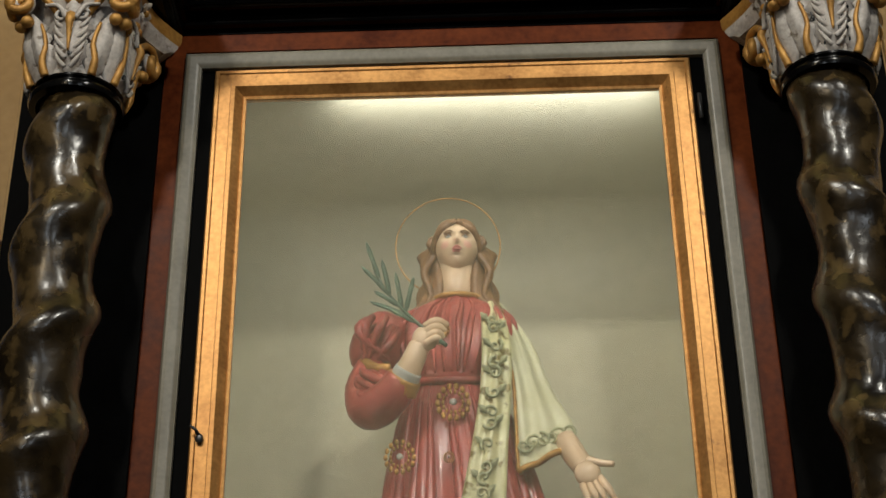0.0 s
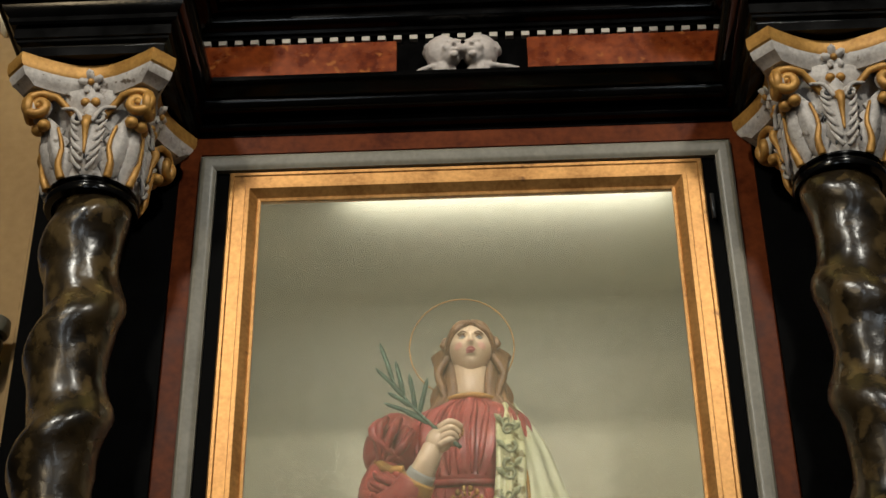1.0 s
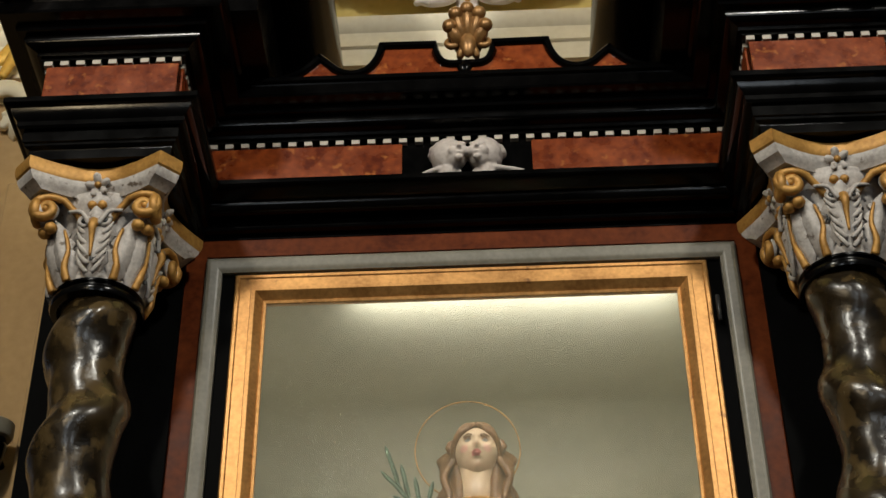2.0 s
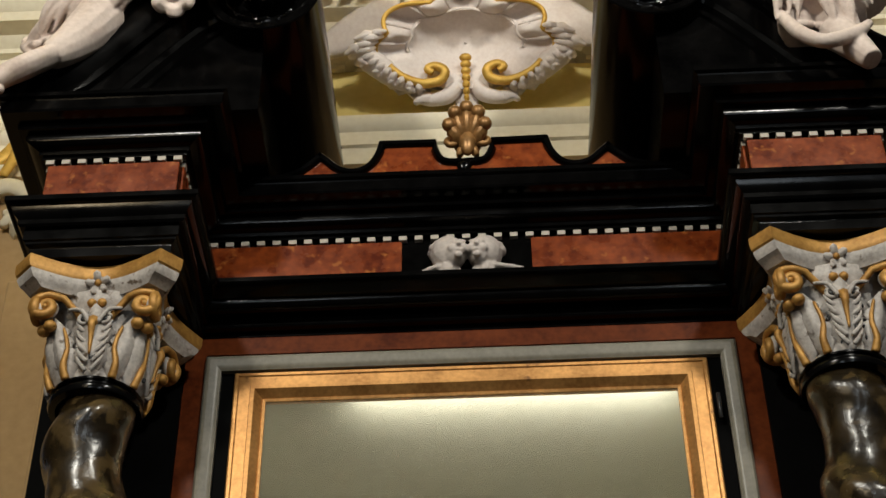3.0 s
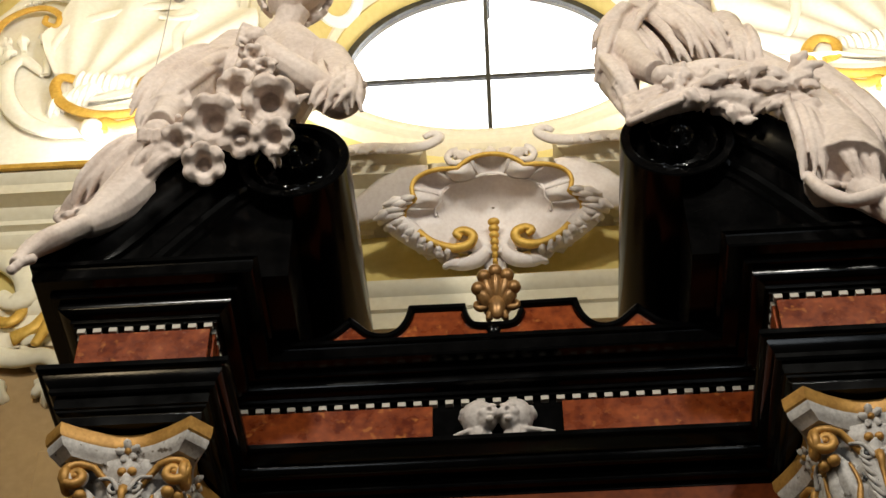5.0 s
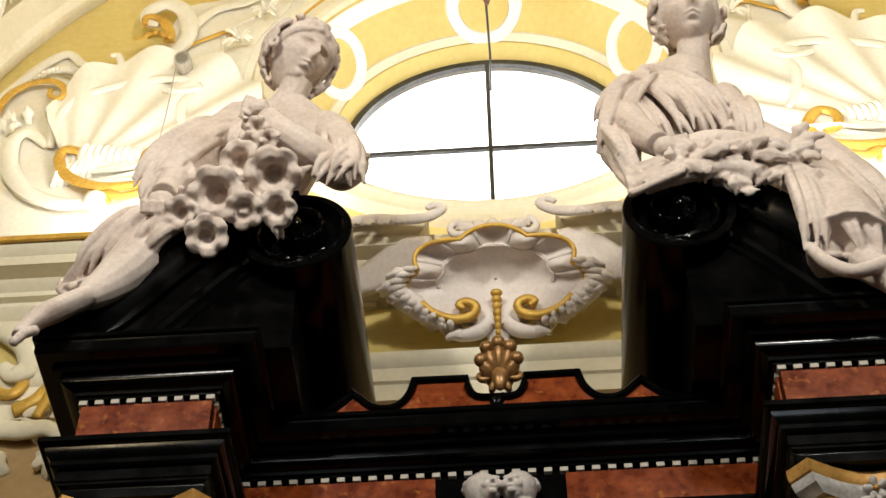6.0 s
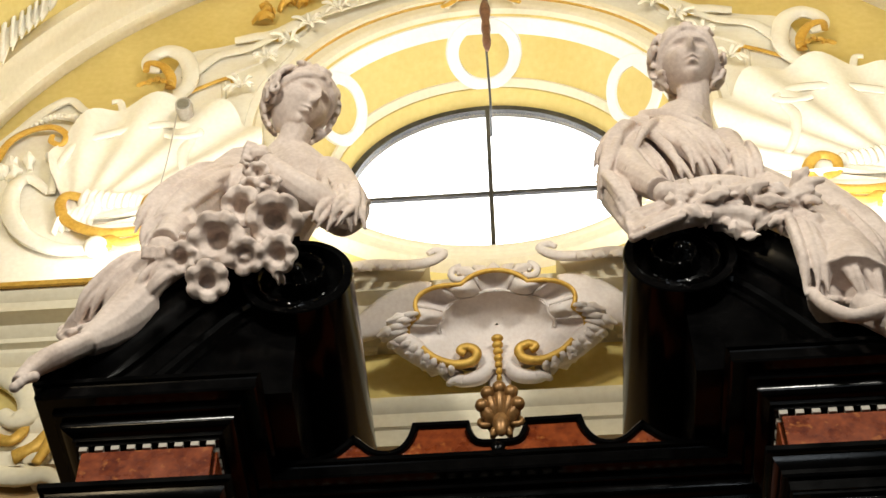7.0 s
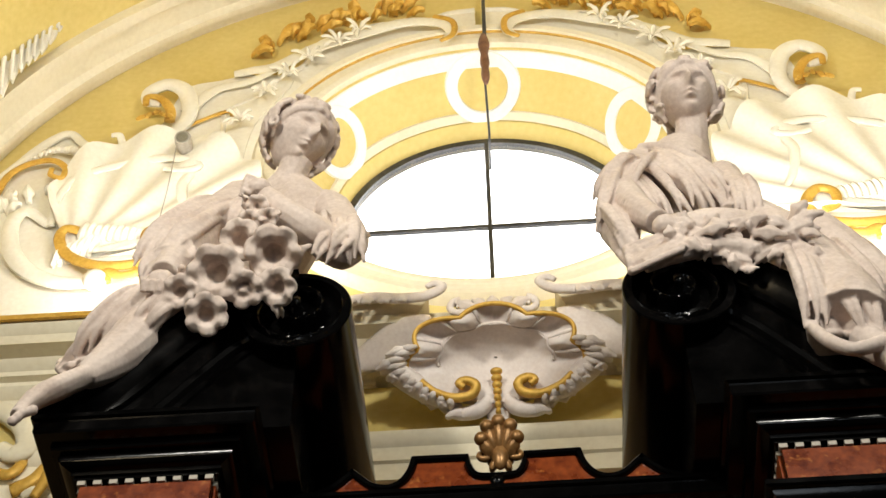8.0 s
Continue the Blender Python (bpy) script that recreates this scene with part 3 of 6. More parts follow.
# ---- twisted columns ----
def column(side):
    xc, yc = AX + side * 0.948, 3.42
    th = thing("twisted_column", (xc, yc, 2.2), "twisted dark polished marble column with a carved gilded capital", "column", "twisted columns")
    bm = bmesh.new()
    rows = []
    nz = 120
    for i in range(nz + 1):
        z = 2.2 + (4.065 - 2.2) * i / nz
        a = 2 * math.pi * (z - 4.06) / 0.30
        ease = min(1.0, (4.065 - z) / 0.10 + 0.35)
        ox, oy = 0.014 * ease * math.cos(a), 0.014 * ease * math.sin(a)
        row = []
        for k in range(32):
            b = 2 * math.pi * k / 32
            r = 0.098 * (1 + 0.04 * math.cos(2 * (b - a) + 0.6) * ease + 0.05 * noise.noise(Vector((math.cos(b) * 1.8, math.sin(b) * 1.8, z * 15 + side))) + 0.022 * noise.noise(Vector((math.cos(b) * 4.5, math.sin(b) * 4.5, z * 26 - side))))
            row.append((xc - side * (ox + r * math.cos(b)), yc + oy + r * math.sin(b), z))
        rows.append(row)
    vs = grid_faces(bm, rows, closed_v=True)
    cap(bm, vs[0])
    cap(bm, vs[-1])
    part("shaft", bm, SHAFT, th, "dark olive-brown polished marble", True)
    bm = bmesh.new()
    rows = [[(xc + r * math.cos(2 * math.pi * k / 40), yc + r * math.sin(2 * math.pi * k / 40), z) for k in range(40)] for r, z in ((0.10, 4.052), (0.117, 4.056), (0.121, 4.066), (0.119, 4.074), (0.111, 4.078), (0.111, 4.084), (0.118, 4.088), (0.118, 4.094), (0.1, 4.098))]
    grid_faces(bm, rows, closed_v=True)
    part("neck_ring", bm, BLACK, th, "", 40)
    bm = bmesh.new()
    rows = [[(xc + r * math.cos(2 * math.pi * k / 40), yc + r * math.sin(2 * math.pi * k / 40), z) for k in range(40)] for r, z in ((0.102, 4.09), (0.106, 4.13), (0.108, 4.2), (0.116, 4.26), (0.134, 4.32), (0.15, 4.345), (0.05, 4.35))]
    grid_faces(bm, rows, closed_v=True)
    capital = part("capital", bm, SILVER, th, "white and gold carved leaf capital", True)

    def plate(k):
        """Outline of the abacus: hollow sides and cut corners."""
        pts = []
        for q in range(4):
            m = Matrix.Rotation(q * math.pi / 2, 2)
            for t in [j / 10 for j in range(11)]:
                x = -0.168 + 0.336 * t
                pts.append(m @ Vector((x * k, (-0.218 + 0.068 * math.sin(math.pi * t)) * k)))
        return pts
    for nm, prof, mat in (("abacus_bed", ((0.60, 4.338), (0.82, 4.338), (0.88, 4.350), (0.93, 4.356), (0.965, 4.372), (0.965, 4.384), (0.60, 4.386)), SILVER),
                          ("abacus", ((0.6, 4.378), (0.955, 4.378), (0.985, 4.384), (1.0, 4.398), (1.0, 4.42), (0.6, 4.424)), GILT)):
        bm = bmesh.new()
        vs = grid_faces(bm, [[(xc + p.x, yc + p.y, z) for p in plate(k)] for k, z in prof], closed_v=True)
        cap(bm, vs[-1])
        part(nm, bm, mat, capital, "", 35)
    for q in range(4):
        rot = Matrix.Translation((xc, yc, 0)) @ Matrix.Rotation(q * math.pi / 2, 4, "Z")

        def put(b):
            bmesh.ops.transform(b, matrix=rot, verts=b.verts[:])
            return b
        # flower at the middle of the side
        bm = bmesh.new()
        blossom(bm, (0, -0.150, 4.366), 0.034, (0, -1, -0.35), 5, 0, 1)
        for s in (-1, 1):
            ball(bm, (s * 0.013, -0.134, 4.314), (0.013, 0.012, 0.012), 10, 1)
        part("flower", put(bm), [SILVER, GILT], capital, "", True)
        for s in (-1, 1):
            # corner scroll
            bm = bmesh.new()
            pts = [Vector((s * 0.02, -0.118, 4.245)), Vector((s * 0.05, -0.126, 4.29)), Vector((s * 0.085, -0.142, 4.325))] + [Vector((s * (0.128 + p.x), p.y, p.z)) for p in spiral((0, -0.152, 4.292), 0.040, 1.5, 2.2, -1, 26)]
            tube(bm, pts, taper(len(pts), 0.009, 0.006, 0.006), 8, 1, up=Vector((0, 1, 0)))
            ball(bm, (s * 0.128, -0.140, 4.292), (0.034, 0.014, 0.034), 12, 0)
            ball(bm, (s * 0.128, -0.152, 4.292), (0.009, 0.010, 0.009), 8, 1)
            ball(bm, (s * 0.112, -0.132, 4.244), (0.018, 0.018, 0.016), 10, 1)
            part("scroll", put(bm), [SILVER, GILT], capital, "", True)
            # side leaves
            bm = bmesh.new()
            leaf(bm, (s * 0.05, -0.088, 4.092), (s * 0.098, -0.118, 4.27), 0.040, 0.02, (s * 0.5, -1, 0), 5, 0.01, 0, 14, 0.02)
            tube(bm, smooth_path([(s * 0.058, -0.104, 4.094), (s * 0.066, -0.118, 4.13), (s * 0.060, -0.126, 4.18), (s * 0.075, -0.132, 4.235)], 5), taper(16, 0.012, 0.004), 6, 1)
            part("leaf", put(bm), [SILVER, GILT], capital, "", True)
        # middle leaf with a gilt bud; dark balls imitate the shade in drilled holes
        bm = bmesh.new()
        leaf(bm, (0, -0.100, 4.092), (0, -0.128, 4.305), 0.062, 0.022, (0, -1, 0), 3, 0.012, 0, 18, 0.02)
        for s in (-1, 1):
            for k in range(5):
                z = 4.105 + k * 0.028
                tube(bm, smooth_path([(s * 0.006, -0.124, z), (s * (0.022 + 0.003 * k), -0.130, z + 0.018), (s * (0.034 + 0.003 * k), -0.126, z + 0.045)], 4), taper(9, 0.006, 0.002, 0.002), 6, 0)
            tube(bm, spiral((s * 0.026, -0.134, 4.262), 0.017, 1.0, 0.3, s, 16, tight=0.7), 0.0055, 6, 0, up=Vector((0, 1, 0)))
            ball(bm, (s * 0.026, -0.134, 4.262), (0.010, 0.006, 0.009), 8, 2)
            tube(bm, smooth_path([(s * 0.012, -0.142, 4.245), (s * 0.035, -0.142, 4.284), (s * 0.07, -0.138, 4.29)], 5), taper(11, 0.007, 0.004), 6, 0)
        for k in range(16):
            x = random.uniform(-0.055, 0.055)
            ball(bm, (x, -0.127 + 0.25 * x * x / 0.06, random.uniform(4.11, 4.24)), (0.003, 0.006, random.uniform(0.005, 0.010)), 6, 2)
        tube(bm, smooth_path([(0, -0.140, 4.252), (0, -0.150, 4.232), (0, -0.142, 4.20), (0, -0.134, 4.15)], 5), taper(16, 0.015, 0.003), 8, 1)
        part("leaf", put(bm), [SILVER, GILT, IRON], capital, "", True)


column(-1)
column(1)

# ---- gilt palmette on the crest ----
fin = thing("palmette_finial", (AX + 0.012, 3.55, 5.03), "old gilded carved palmette standing on the crest board", "finial")
for k in range(5):
    bm = bmesh.new()
    a = radians(-80 + 40 * k)
    tip = (AX + 0.012 + 0.054 * math.sin(a), 3.505 - 0.02 * math.cos(a), 5.118 + 0.066 * math.cos(a))
    leaf(bm, (AX + 0.012 + 0.012 * math.sin(a), 3.545, 5.075), tip, 0.032, 0.022, (0, -1, -0.3), 1, 0.022, 0, 10, 0.03)
    ball(bm, tip, (0.022, 0.021, 0.023), 12)
    part("lobe", bm, BRONZE, fin, "", True)
for s in (-1, 1):
    bm = bmesh.new()
    tube(bm, spiral((AX + 0.012 + s * 0.05, 3.535, 5.095), 0.026, 1.2, 1.5, s, 20), taper(20, 0.013, 0.007), 8, up=Vector((0, 1, 0)))
    leaf(bm, (AX + 0.012, 3.54, 5.09), (AX + 0.012 + s * 0.030, 3.53, 5.03), 0.018, 0.015, (0, -1, 0), 1, 0.014)
    part("scroll", bm, BRONZE, fin, "", True)
bm = bmesh.new()
ball(bm, (AX + 0.012, 3.525, 5.075), (0.026, 0.022, 0.05), 12)
part("core", bm, BRONZE, fin, "", True)

# ---- two cherub heads on the frieze ----
bm = bmesh.new()
for s, tilt in ((-1, 0.35), (1, -0.25)):
    c = Vector((AX + 0.0 + s * 0.052, 3.555, 4.665))
    ball(bm, c, (0.050, 0.05, 0.056), 20)
    ball(bm, c + Vector((tilt * 0.06, -0.022, -0.018)), (0.034, 0.034, 0.037), 16)
    f = c + Vector((tilt * 0.09, -0.054, -0.008))
    tube(bm, [f + Vector((0, 0, 0.014)), f + Vector((0, -0.007, -0.008))], [0.005, 0.008], 8)
    for q in (-1, 1):
        ball(bm, f + Vector((q * 0.018, 0.006, -0.012)), 0.014, 8)
        ball(bm, f + Vector((q * 0.013, -0.002, 0.006)), (0.007, 0.005, 0.005), 8)
        tube(bm, [f + Vector((q * 0.022, 0.004, 0.013)), f + Vector((q * 0.004, -0.003, 0.014))], 0.0035, 6)
    ball(bm, f + Vector((0, -0.001, -0.020)), (0.008, 0.006, 0.004), 8)
    ball(bm, f + Vector((0, 0.004, -0.036)), (0.012, 0.010, 0.009), 8)
    for k in range(34):
        a, e = random.uniform(0, 6.28), random.uniform(0.1, 1.4)
        d = Vector((math.cos(a) * math.cos(e), math.sin(a) * math.cos(e) * 0.6 + 0.1, math.sin(e)))
        if d.y > -0.55 or d.z > 0.75:
            ball(bm, c + d * 0.051, 0.012, 8)
    tube(bm, [c + Vector((0, 0.0, -0.045)), c + Vector((0, 0.005, -0.07))], 0.03, 10)
for s, x1 in ((-1, -0.125), (1, 0.16)):
    tube(bm, smooth_path([(AX + s * 0.02, 3.56, 4.603), (AX + s * 0.07, 3.545, 4.612), (AX + x1, 3.56, 4.606)], 6), taper(13, 0.016, 0.010), 10, flat=0.7)
fuse(solo("cherub_relief", bm, CHERUB, "pair of small greyish-white carved cherub heads on the frieze", "sculpture"), 0.0035, 0.003, 0.02)

# ---- shell cartouche on the wall frieze ----
HX, HZ = AX + 0.004, 6.245
shell = thing("shell_cartouche", (HX, 4.43, 6.2), "white stucco scallop shell with gilded rim and scrolls", "stucco ornament")


SV, SD = Vector((0, -0.69, 0.724)), Vector((0, 0.724, 0.69))      # up along the leaning shell, and into its bowl


def shell_point(t, a, lift=0.0):
    """Place on the shell: t from the bowl's middle to its rim, a the angle from the top; lift comes out of the bowl."""
    up = min(1.0, max(0.0, math.cos(a) + 0.45) ** 0.5)
    rim = 1 + 0.10 * t ** 3 * up * (abs(math.cos(3.5 * a)) * 2 - 1)
    x, v = 0.322 * math.sin(a) * t * rim, 0.185 + 0.178 * math.cos(a) * t * rim
    if t < 0.66:
        d = 0.095 * (1 - (t / 0.66) ** 2.2) + 0.018
    else:
        q = (t - 0.66) / 0.34
        d = 0.018 * (1 - q) ** 3 - 0.012 * q ** 1.5 + 0.046 * up * math.cos(7 * a) * math.sin(math.pi * min(1.0, q * 0.8 + 0.12))
    return Vector((HX + x, 4.335, HZ + 0.0)) + SV * v + SD * (d - lift) + Vector((0, 0, -0.098))


bm = bmesh.new()
angs = [2 * math.pi * k / 112 for k in range(113)]
ts = [0.02, 0.15, 0.3, 0.42, 0.52, 0.60, 0.65, 0.67, 0.72, 0.78, 0.84, 0.90, 0.95, 1.0]
front = [[shell_point(t, a) for a in angs] for t in ts]
rear = [[shell_point(t, a, -0.03) + (Vector((0, 0.015, 0))) for a in angs] for t in reversed(ts)]
grid_faces(bm, front + rear, closed_u=True)
part("shell", bm, SHELL, shell, "", 50)
top_angs = [radians(-104 + 208 * k / 90) for k in range(91)]
bm = bmesh.new()
tube(bm, [shell_point(0.665 + 0.018 * math.cos(7 * a), a, 0.004) for a in top_angs], 0.006, 7)
part("inner_lip", bm, SHELL, shell, "", True)
for k in range(8):
    bm = bmesh.new()
    a = (k - 3.5) * 2 * math.pi / 14 * 1.0
    tube(bm, [shell_point(t, a, 0.003) for t in (0.69, 0.76, 0.82, 0.88, 0.94, 0.99)], [0.003, 0.005, 0.008, 0.009, 0.009, 0.007], 7)
    part("rib", bm, SHELL, shell, "", True)
bm = bmesh.new()
tube(bm, [shell_point(1.0, a, 0.006) for a in top_angs], 0.0095, 8)
part("rim", bm, OCHRE, shell, "gilded rim", True)
# rolled leaves down both flanks, gilded scrolls and leaf scrolls below
for s in (-1, 1):
    bm = bmesh.new()
    run = [radians(74 + 76 * k / 20) for k in range(21)]
    tube(bm, [shell_point(1.10, s * a, -0.012) for a in run], taper(21, 0.020, 0.020, 0.026), 10)
    for k in range(12):
        a = s * radians(74 + 6.6 * k)
        p, q = shell_point(1.0, a, 0.012), shell_point(1.24 - 0.006 * k, a + s * 0.10, -0.02)
        tube(bm, smooth_path([p, p.lerp(q, 0.45) + SD * -0.035, q, q + SD * 0.03 + Vector((0, 0, -0.012))], 4), taper(13, 0.006, 0.006, 0.009), 7)
    for k in range(6):
        a = s * radians(76 + 13 * k)
        p, q = shell_point(1.12, a, 0.02), shell_point(1.30 - 0.02 * k, a + s * 0.16, 0.0)
        leaf(bm, p, q, 0.022, 0.02, (0, -0.7, -0.7), 2, 0.012, 0, 10, 0.02)
    part("leaf_border", bm, SHELL, shell, "", True)
    bm = bmesh.new()
    pts = smooth_path([shell_point(1.0, s * radians(118), 0.02), shell_point(1.02, s * radians(134), 0.025), shell_point(1.0, s * radians(150), 0.03), shell_point(0.86, s * radians(160), 0.035), shell_point(0.66, s * radians(158), 0.05), shell_point(0.62, s * radians(145), 0.05), shell_point(0.72, s * radians(142), 0.045), shell_point(0.76, s * radians(150), 0.045)], 6)
    tube(bm, pts, taper(len(pts), 0.013, 0.013, 0.006), 8, up=Vector((0, 1, 0)))
    part("scroll", bm, OCHRE, shell, "gilded scroll", True)
    bm = bmesh.new()
    pts = smooth_path([(HX + s * 0.03, 4.36, 6.26), (HX + s * 0.035, 4.34, 6.19), (HX + s * 0.07, 4.34, 6.13), (HX + s * 0.14, 4.35, 6.12), (HX + s * 0.19, 4.36, 6.145)], 6)
    tube(bm, pts, taper(len(pts), 0.028, 0.014, 0.01), 10, up=Vector((0, 1, 0)))
    leaf(bm, (HX + s * 0.10, 4.34, 6.135), (HX + s * 0.2, 4.34, 6.105), 0.026, 0.02, (0, -1, -0.3), 2, 0.02)
    leaf(bm, (HX + s * 0.14, 4.35, 6.16), (HX + s * 0.30, 4.33, 6.20), 0.04, 0.03, (0, -1, -0.3), 3, 0.02)
    part("leaf_scroll", bm, SHELL, shell, "", True)
    # wing at the side
    bm = bmesh.new()
    rows = []
    for i in range(15):
        t = i / 14
        c = Vector((HX + s * (0.25 + 0.36 * t), 4.25 + 0.06 * t, 6.49 - 0.03 * t - 0.13 * t * t))
        w = 0.03 + 0.085 * math.sin(math.pi * min(1, t + 0.15)) * (1 - 0.3 * t)
        rows.append([c + Vector((0, 0.05 * math.cos(b) * (1 if math.cos(b) > 0 else 0.5) - 0.02 * math.sin(b), w * math.sin(b))) for b in [2 * math.pi * k / 14 for k in range(14)]])
    vs = grid_faces(bm, rows, closed_v=True)
    cap(bm, vs[0]), cap(bm, vs[-1])
    tube(bm, [r[3] for r in rows], 0.012, 8)
    part("wing", bm, SHELL, shell, "plain curved stucco wing", True)
for k in range(7):
    bm = bmesh.new()
    ball(bm, (HX, 4.262 + 0.010 * k, 6.250 - 0.026 * k), (0.024 - 0.0022 * k, 0.018, 0.016), 10)
    part("bead", bm, OCHRE, shell, "gilded bead", True)
bm = bmesh.new()
tube(bm, smooth_path([(HX, 4.38, 6.28), (HX, 4.37, 6.18), (HX, 4.385, 6.09), (HX, 4.38, 6.03)], 5), taper(16, 0.052, 0.035), 12, flat=0.6, up=Vector((0, 1, 0)))
part("keystone_leaf", bm, SHELL, shell, "", True)


# ---- stucco angels on the pediment ----
def limb(bm, pts, radii, n=14, flat=1.0):
    p = smooth_path(pts, 6)
    r = [x.x for x in smooth_path([(q, 0, 0) for q in radii], 6)]
    tube(bm, p, r, n, 0, flat)


def folds(bm, a, b, spread, count, r, sag=0.05):
    """Ridges of cloth from round a to round b."""
    a, b = Vector(a), Vector(b)
    for k in range(count):
        o = Vector((random.uniform(-1, 1) * spread, random.uniform(-0.9, -0.15) * spread, random.uniform(-1, 1) * spread * 0.5))
        m = (a + b) / 2 + Vector((random.uniform(-0.03, 0.03), -0.02, -sag))
        limb(bm, [a + o * 0.8 + Vector((0, 0.035, 0)), a.lerp(m, 0.6) + o, m.lerp(b, 0.5) + o, b + o * 0.9 + Vector((0, 0.035, 0))], [r * 0.3, r, r, r * 0.3], 7)


def head_frame(look_to, roll=0.0):
    f = Vector(look_to).normalized()
    sd = f.cross(Vector((0, 0, 1))).normalized()
    u = sd.cross(f).normalized()
    sd, u = sd * math.cos(roll) + u * math.sin(roll), u * math.cos(roll) - sd * math.sin(roll)
    return f, sd, u


def head(bm, c, r, look_to, roll=0.0, mats=(0, 0, 0, 0, 0), gain=1.5):
    """A carved head with brow, eyes, nose, lips and chin; mats: skin, cheeks, lips, eyes, brows."""
    c = Vector(c)
    f, sd, u = head_frame(look_to, roll)

    def bump(x, y, x0, y0, sx, sy):
        return math.exp(-((x - x0) / sx) ** 2 - ((y - y0) / sy) ** 2)
    rows, tone = [], {}
    nt, nph = 64, 72
    for i in range(nt + 1):
        th = 0.02 + (math.pi - 0.04) * i / nt
        row = []
        for k in range(nph):
            ph = 2 * math.pi * k / nph
            x, y, z = math.sin(th) * math.sin(ph), math.cos(th), math.sin(th) * math.cos(ph)
            jaw = 1 - (0.34 * (-y) ** 1.6 if y < 0 else 0.0)
            X, Yv, Z = x * 0.78 * jaw, y * 1.08, z * 0.90
            if z > 0:
                w = min(1.0, z * 2.2)
                ax = abs(X)
                Z += gain * w * (0.16 * bump(X, Yv, 0, -0.20, 0.10, 0.13) + 0.13 * bump(X, Yv, 0, 0.0, 0.065, 0.20)
                          - 0.13 * bump(ax, Yv, 0.29, 0.06, 0.17, 0.11) + 0.075 * bump(ax, Yv, 0.29, 0.04, 0.10, 0.05)
                          + 0.05 * bump(ax, Yv, 0.26, 0.23, 0.24, 0.07) + 0.05 * bump(ax, Yv, 0.40, -0.22, 0.2, 0.2)
                          + 0.095 * bump(X, Yv, 0, -0.455, 0.15, 0.04) + 0.09 * bump(X, Yv, 0, -0.565, 0.12, 0.045)
                          - 0.05 * bump(X, Yv, 0, -0.51, 0.18, 0.018) - 0.04 * bump(X, Yv, 0, -0.66, 0.16, 0.05)
                          + 0.07 * bump(X, Yv, 0, -0.84, 0.17, 0.14))
                t = 0
                if bump(ax, Yv, 0.40, -0.24, 0.16, 0.15) > 0.5:
                    t = 1
                if bump(X, Yv, 0, -0.51, 0.16, 0.085) > 0.4:
                    t = 2
                if bump(ax, Yv, 0.29, 0.05, 0.085, 0.035) > 0.5:
                    t = 3
                if bump(ax, Yv, 0.28, 0.225, 0.17, 0.028) > 0.4:
                    t = 4
                tone[(i, k)] = t
            row.append(c + (sd * X + u * Yv + f * Z) * r)
        rows.append(row)
    vs = [[bm.verts.new(p) for p in row] for row in rows]
    for i in range(nt):
        for k in range(nph):
            fc = bm.faces.new((vs[i][k], vs[i + 1][k], vs[i + 1][(k + 1) % nph], vs[i][(k + 1) % nph]))
            fc.material_index = mats[tone.get((i, k), 0)]
    cap(bm, vs[0], mats[0])
    cap(bm, vs[-1], mats[0])


def locks(bm, c, r, look_to, roll=0.0, n=15, thick=0.11, mat=0, curls=0):
    """Hair parted in the middle, waved back over the ears, with curls at the sides."""
    c = Vector(c)
    f, sd, u = head_frame(look_to, roll)
    for q in (-1, 1):
        for k in range(n):
            al = radians(52 - 150 * k / (n - 1))
            d0 = Vector((0.02 * q, math.cos(al), math.sin(al)))
            d1 = Vector((q * 0.86, -0.25 - 0.25 * (k % 3) / 2, -0.10 - 0.75 * k / n))
            pts = []
            for j in range(9):
                t = j / 8
                d = d0.lerp(d1, t).normalized()
                if j:
                    d.z += 0.03 * math.sin(j * 2.4 + k)
                w = 1.03 + 0.03 * math.sin(j * 1.9 + k * 1.3)
                pts.append(c + (sd * (d.x * 0.80) + u * (d.y * 1.08) + f * (d.z * 0.92)) * (r * w))
            tube(bm, smooth_path(pts, 2), taper(17, r * thick * 0.8, r * thick * 0.8, r * thick * 0.4), 7, mat)
        for k in range(curls):
            d = Vector((q * random.uniform(0.72, 1.0), random.uniform(-0.45, 0.55), random.uniform(-0.6, 0.12))).normalized()
            p = c + (sd * (d.x * 0.95) + u * (d.y * 1.05) + f * (d.z * 0.95)) * r
            tube(bm, spiral(p, r * random.uniform(0.10, 0.2), 1.2, random.random() * 6, q, 14), taper(14, r * 0.07, r * 0.05), 6, mat, up=Vector((0, 1, 0)))


def fist(bm, c, d, r):
    c, d = Vector(c), Vector(d).normalized()
    ball(bm, c, (r, r * 0.8, r * 0.8), 10)
    s = d.cross(Vector((0, 1, 0.2))).normalized()
    for k in range(4):
        o = s * (k - 1.5) * r * 0.5
        tube(bm, [c + o + d * r * 0.4, c + o + d * r * 1.0 + Vector((0, -r * 0.25, 0)), c + o + d * r * 1.25 + Vector((0, r * 0.15, -r * 0.35))], [r * 0.30, r * 0.30, r * 0.26], 7)


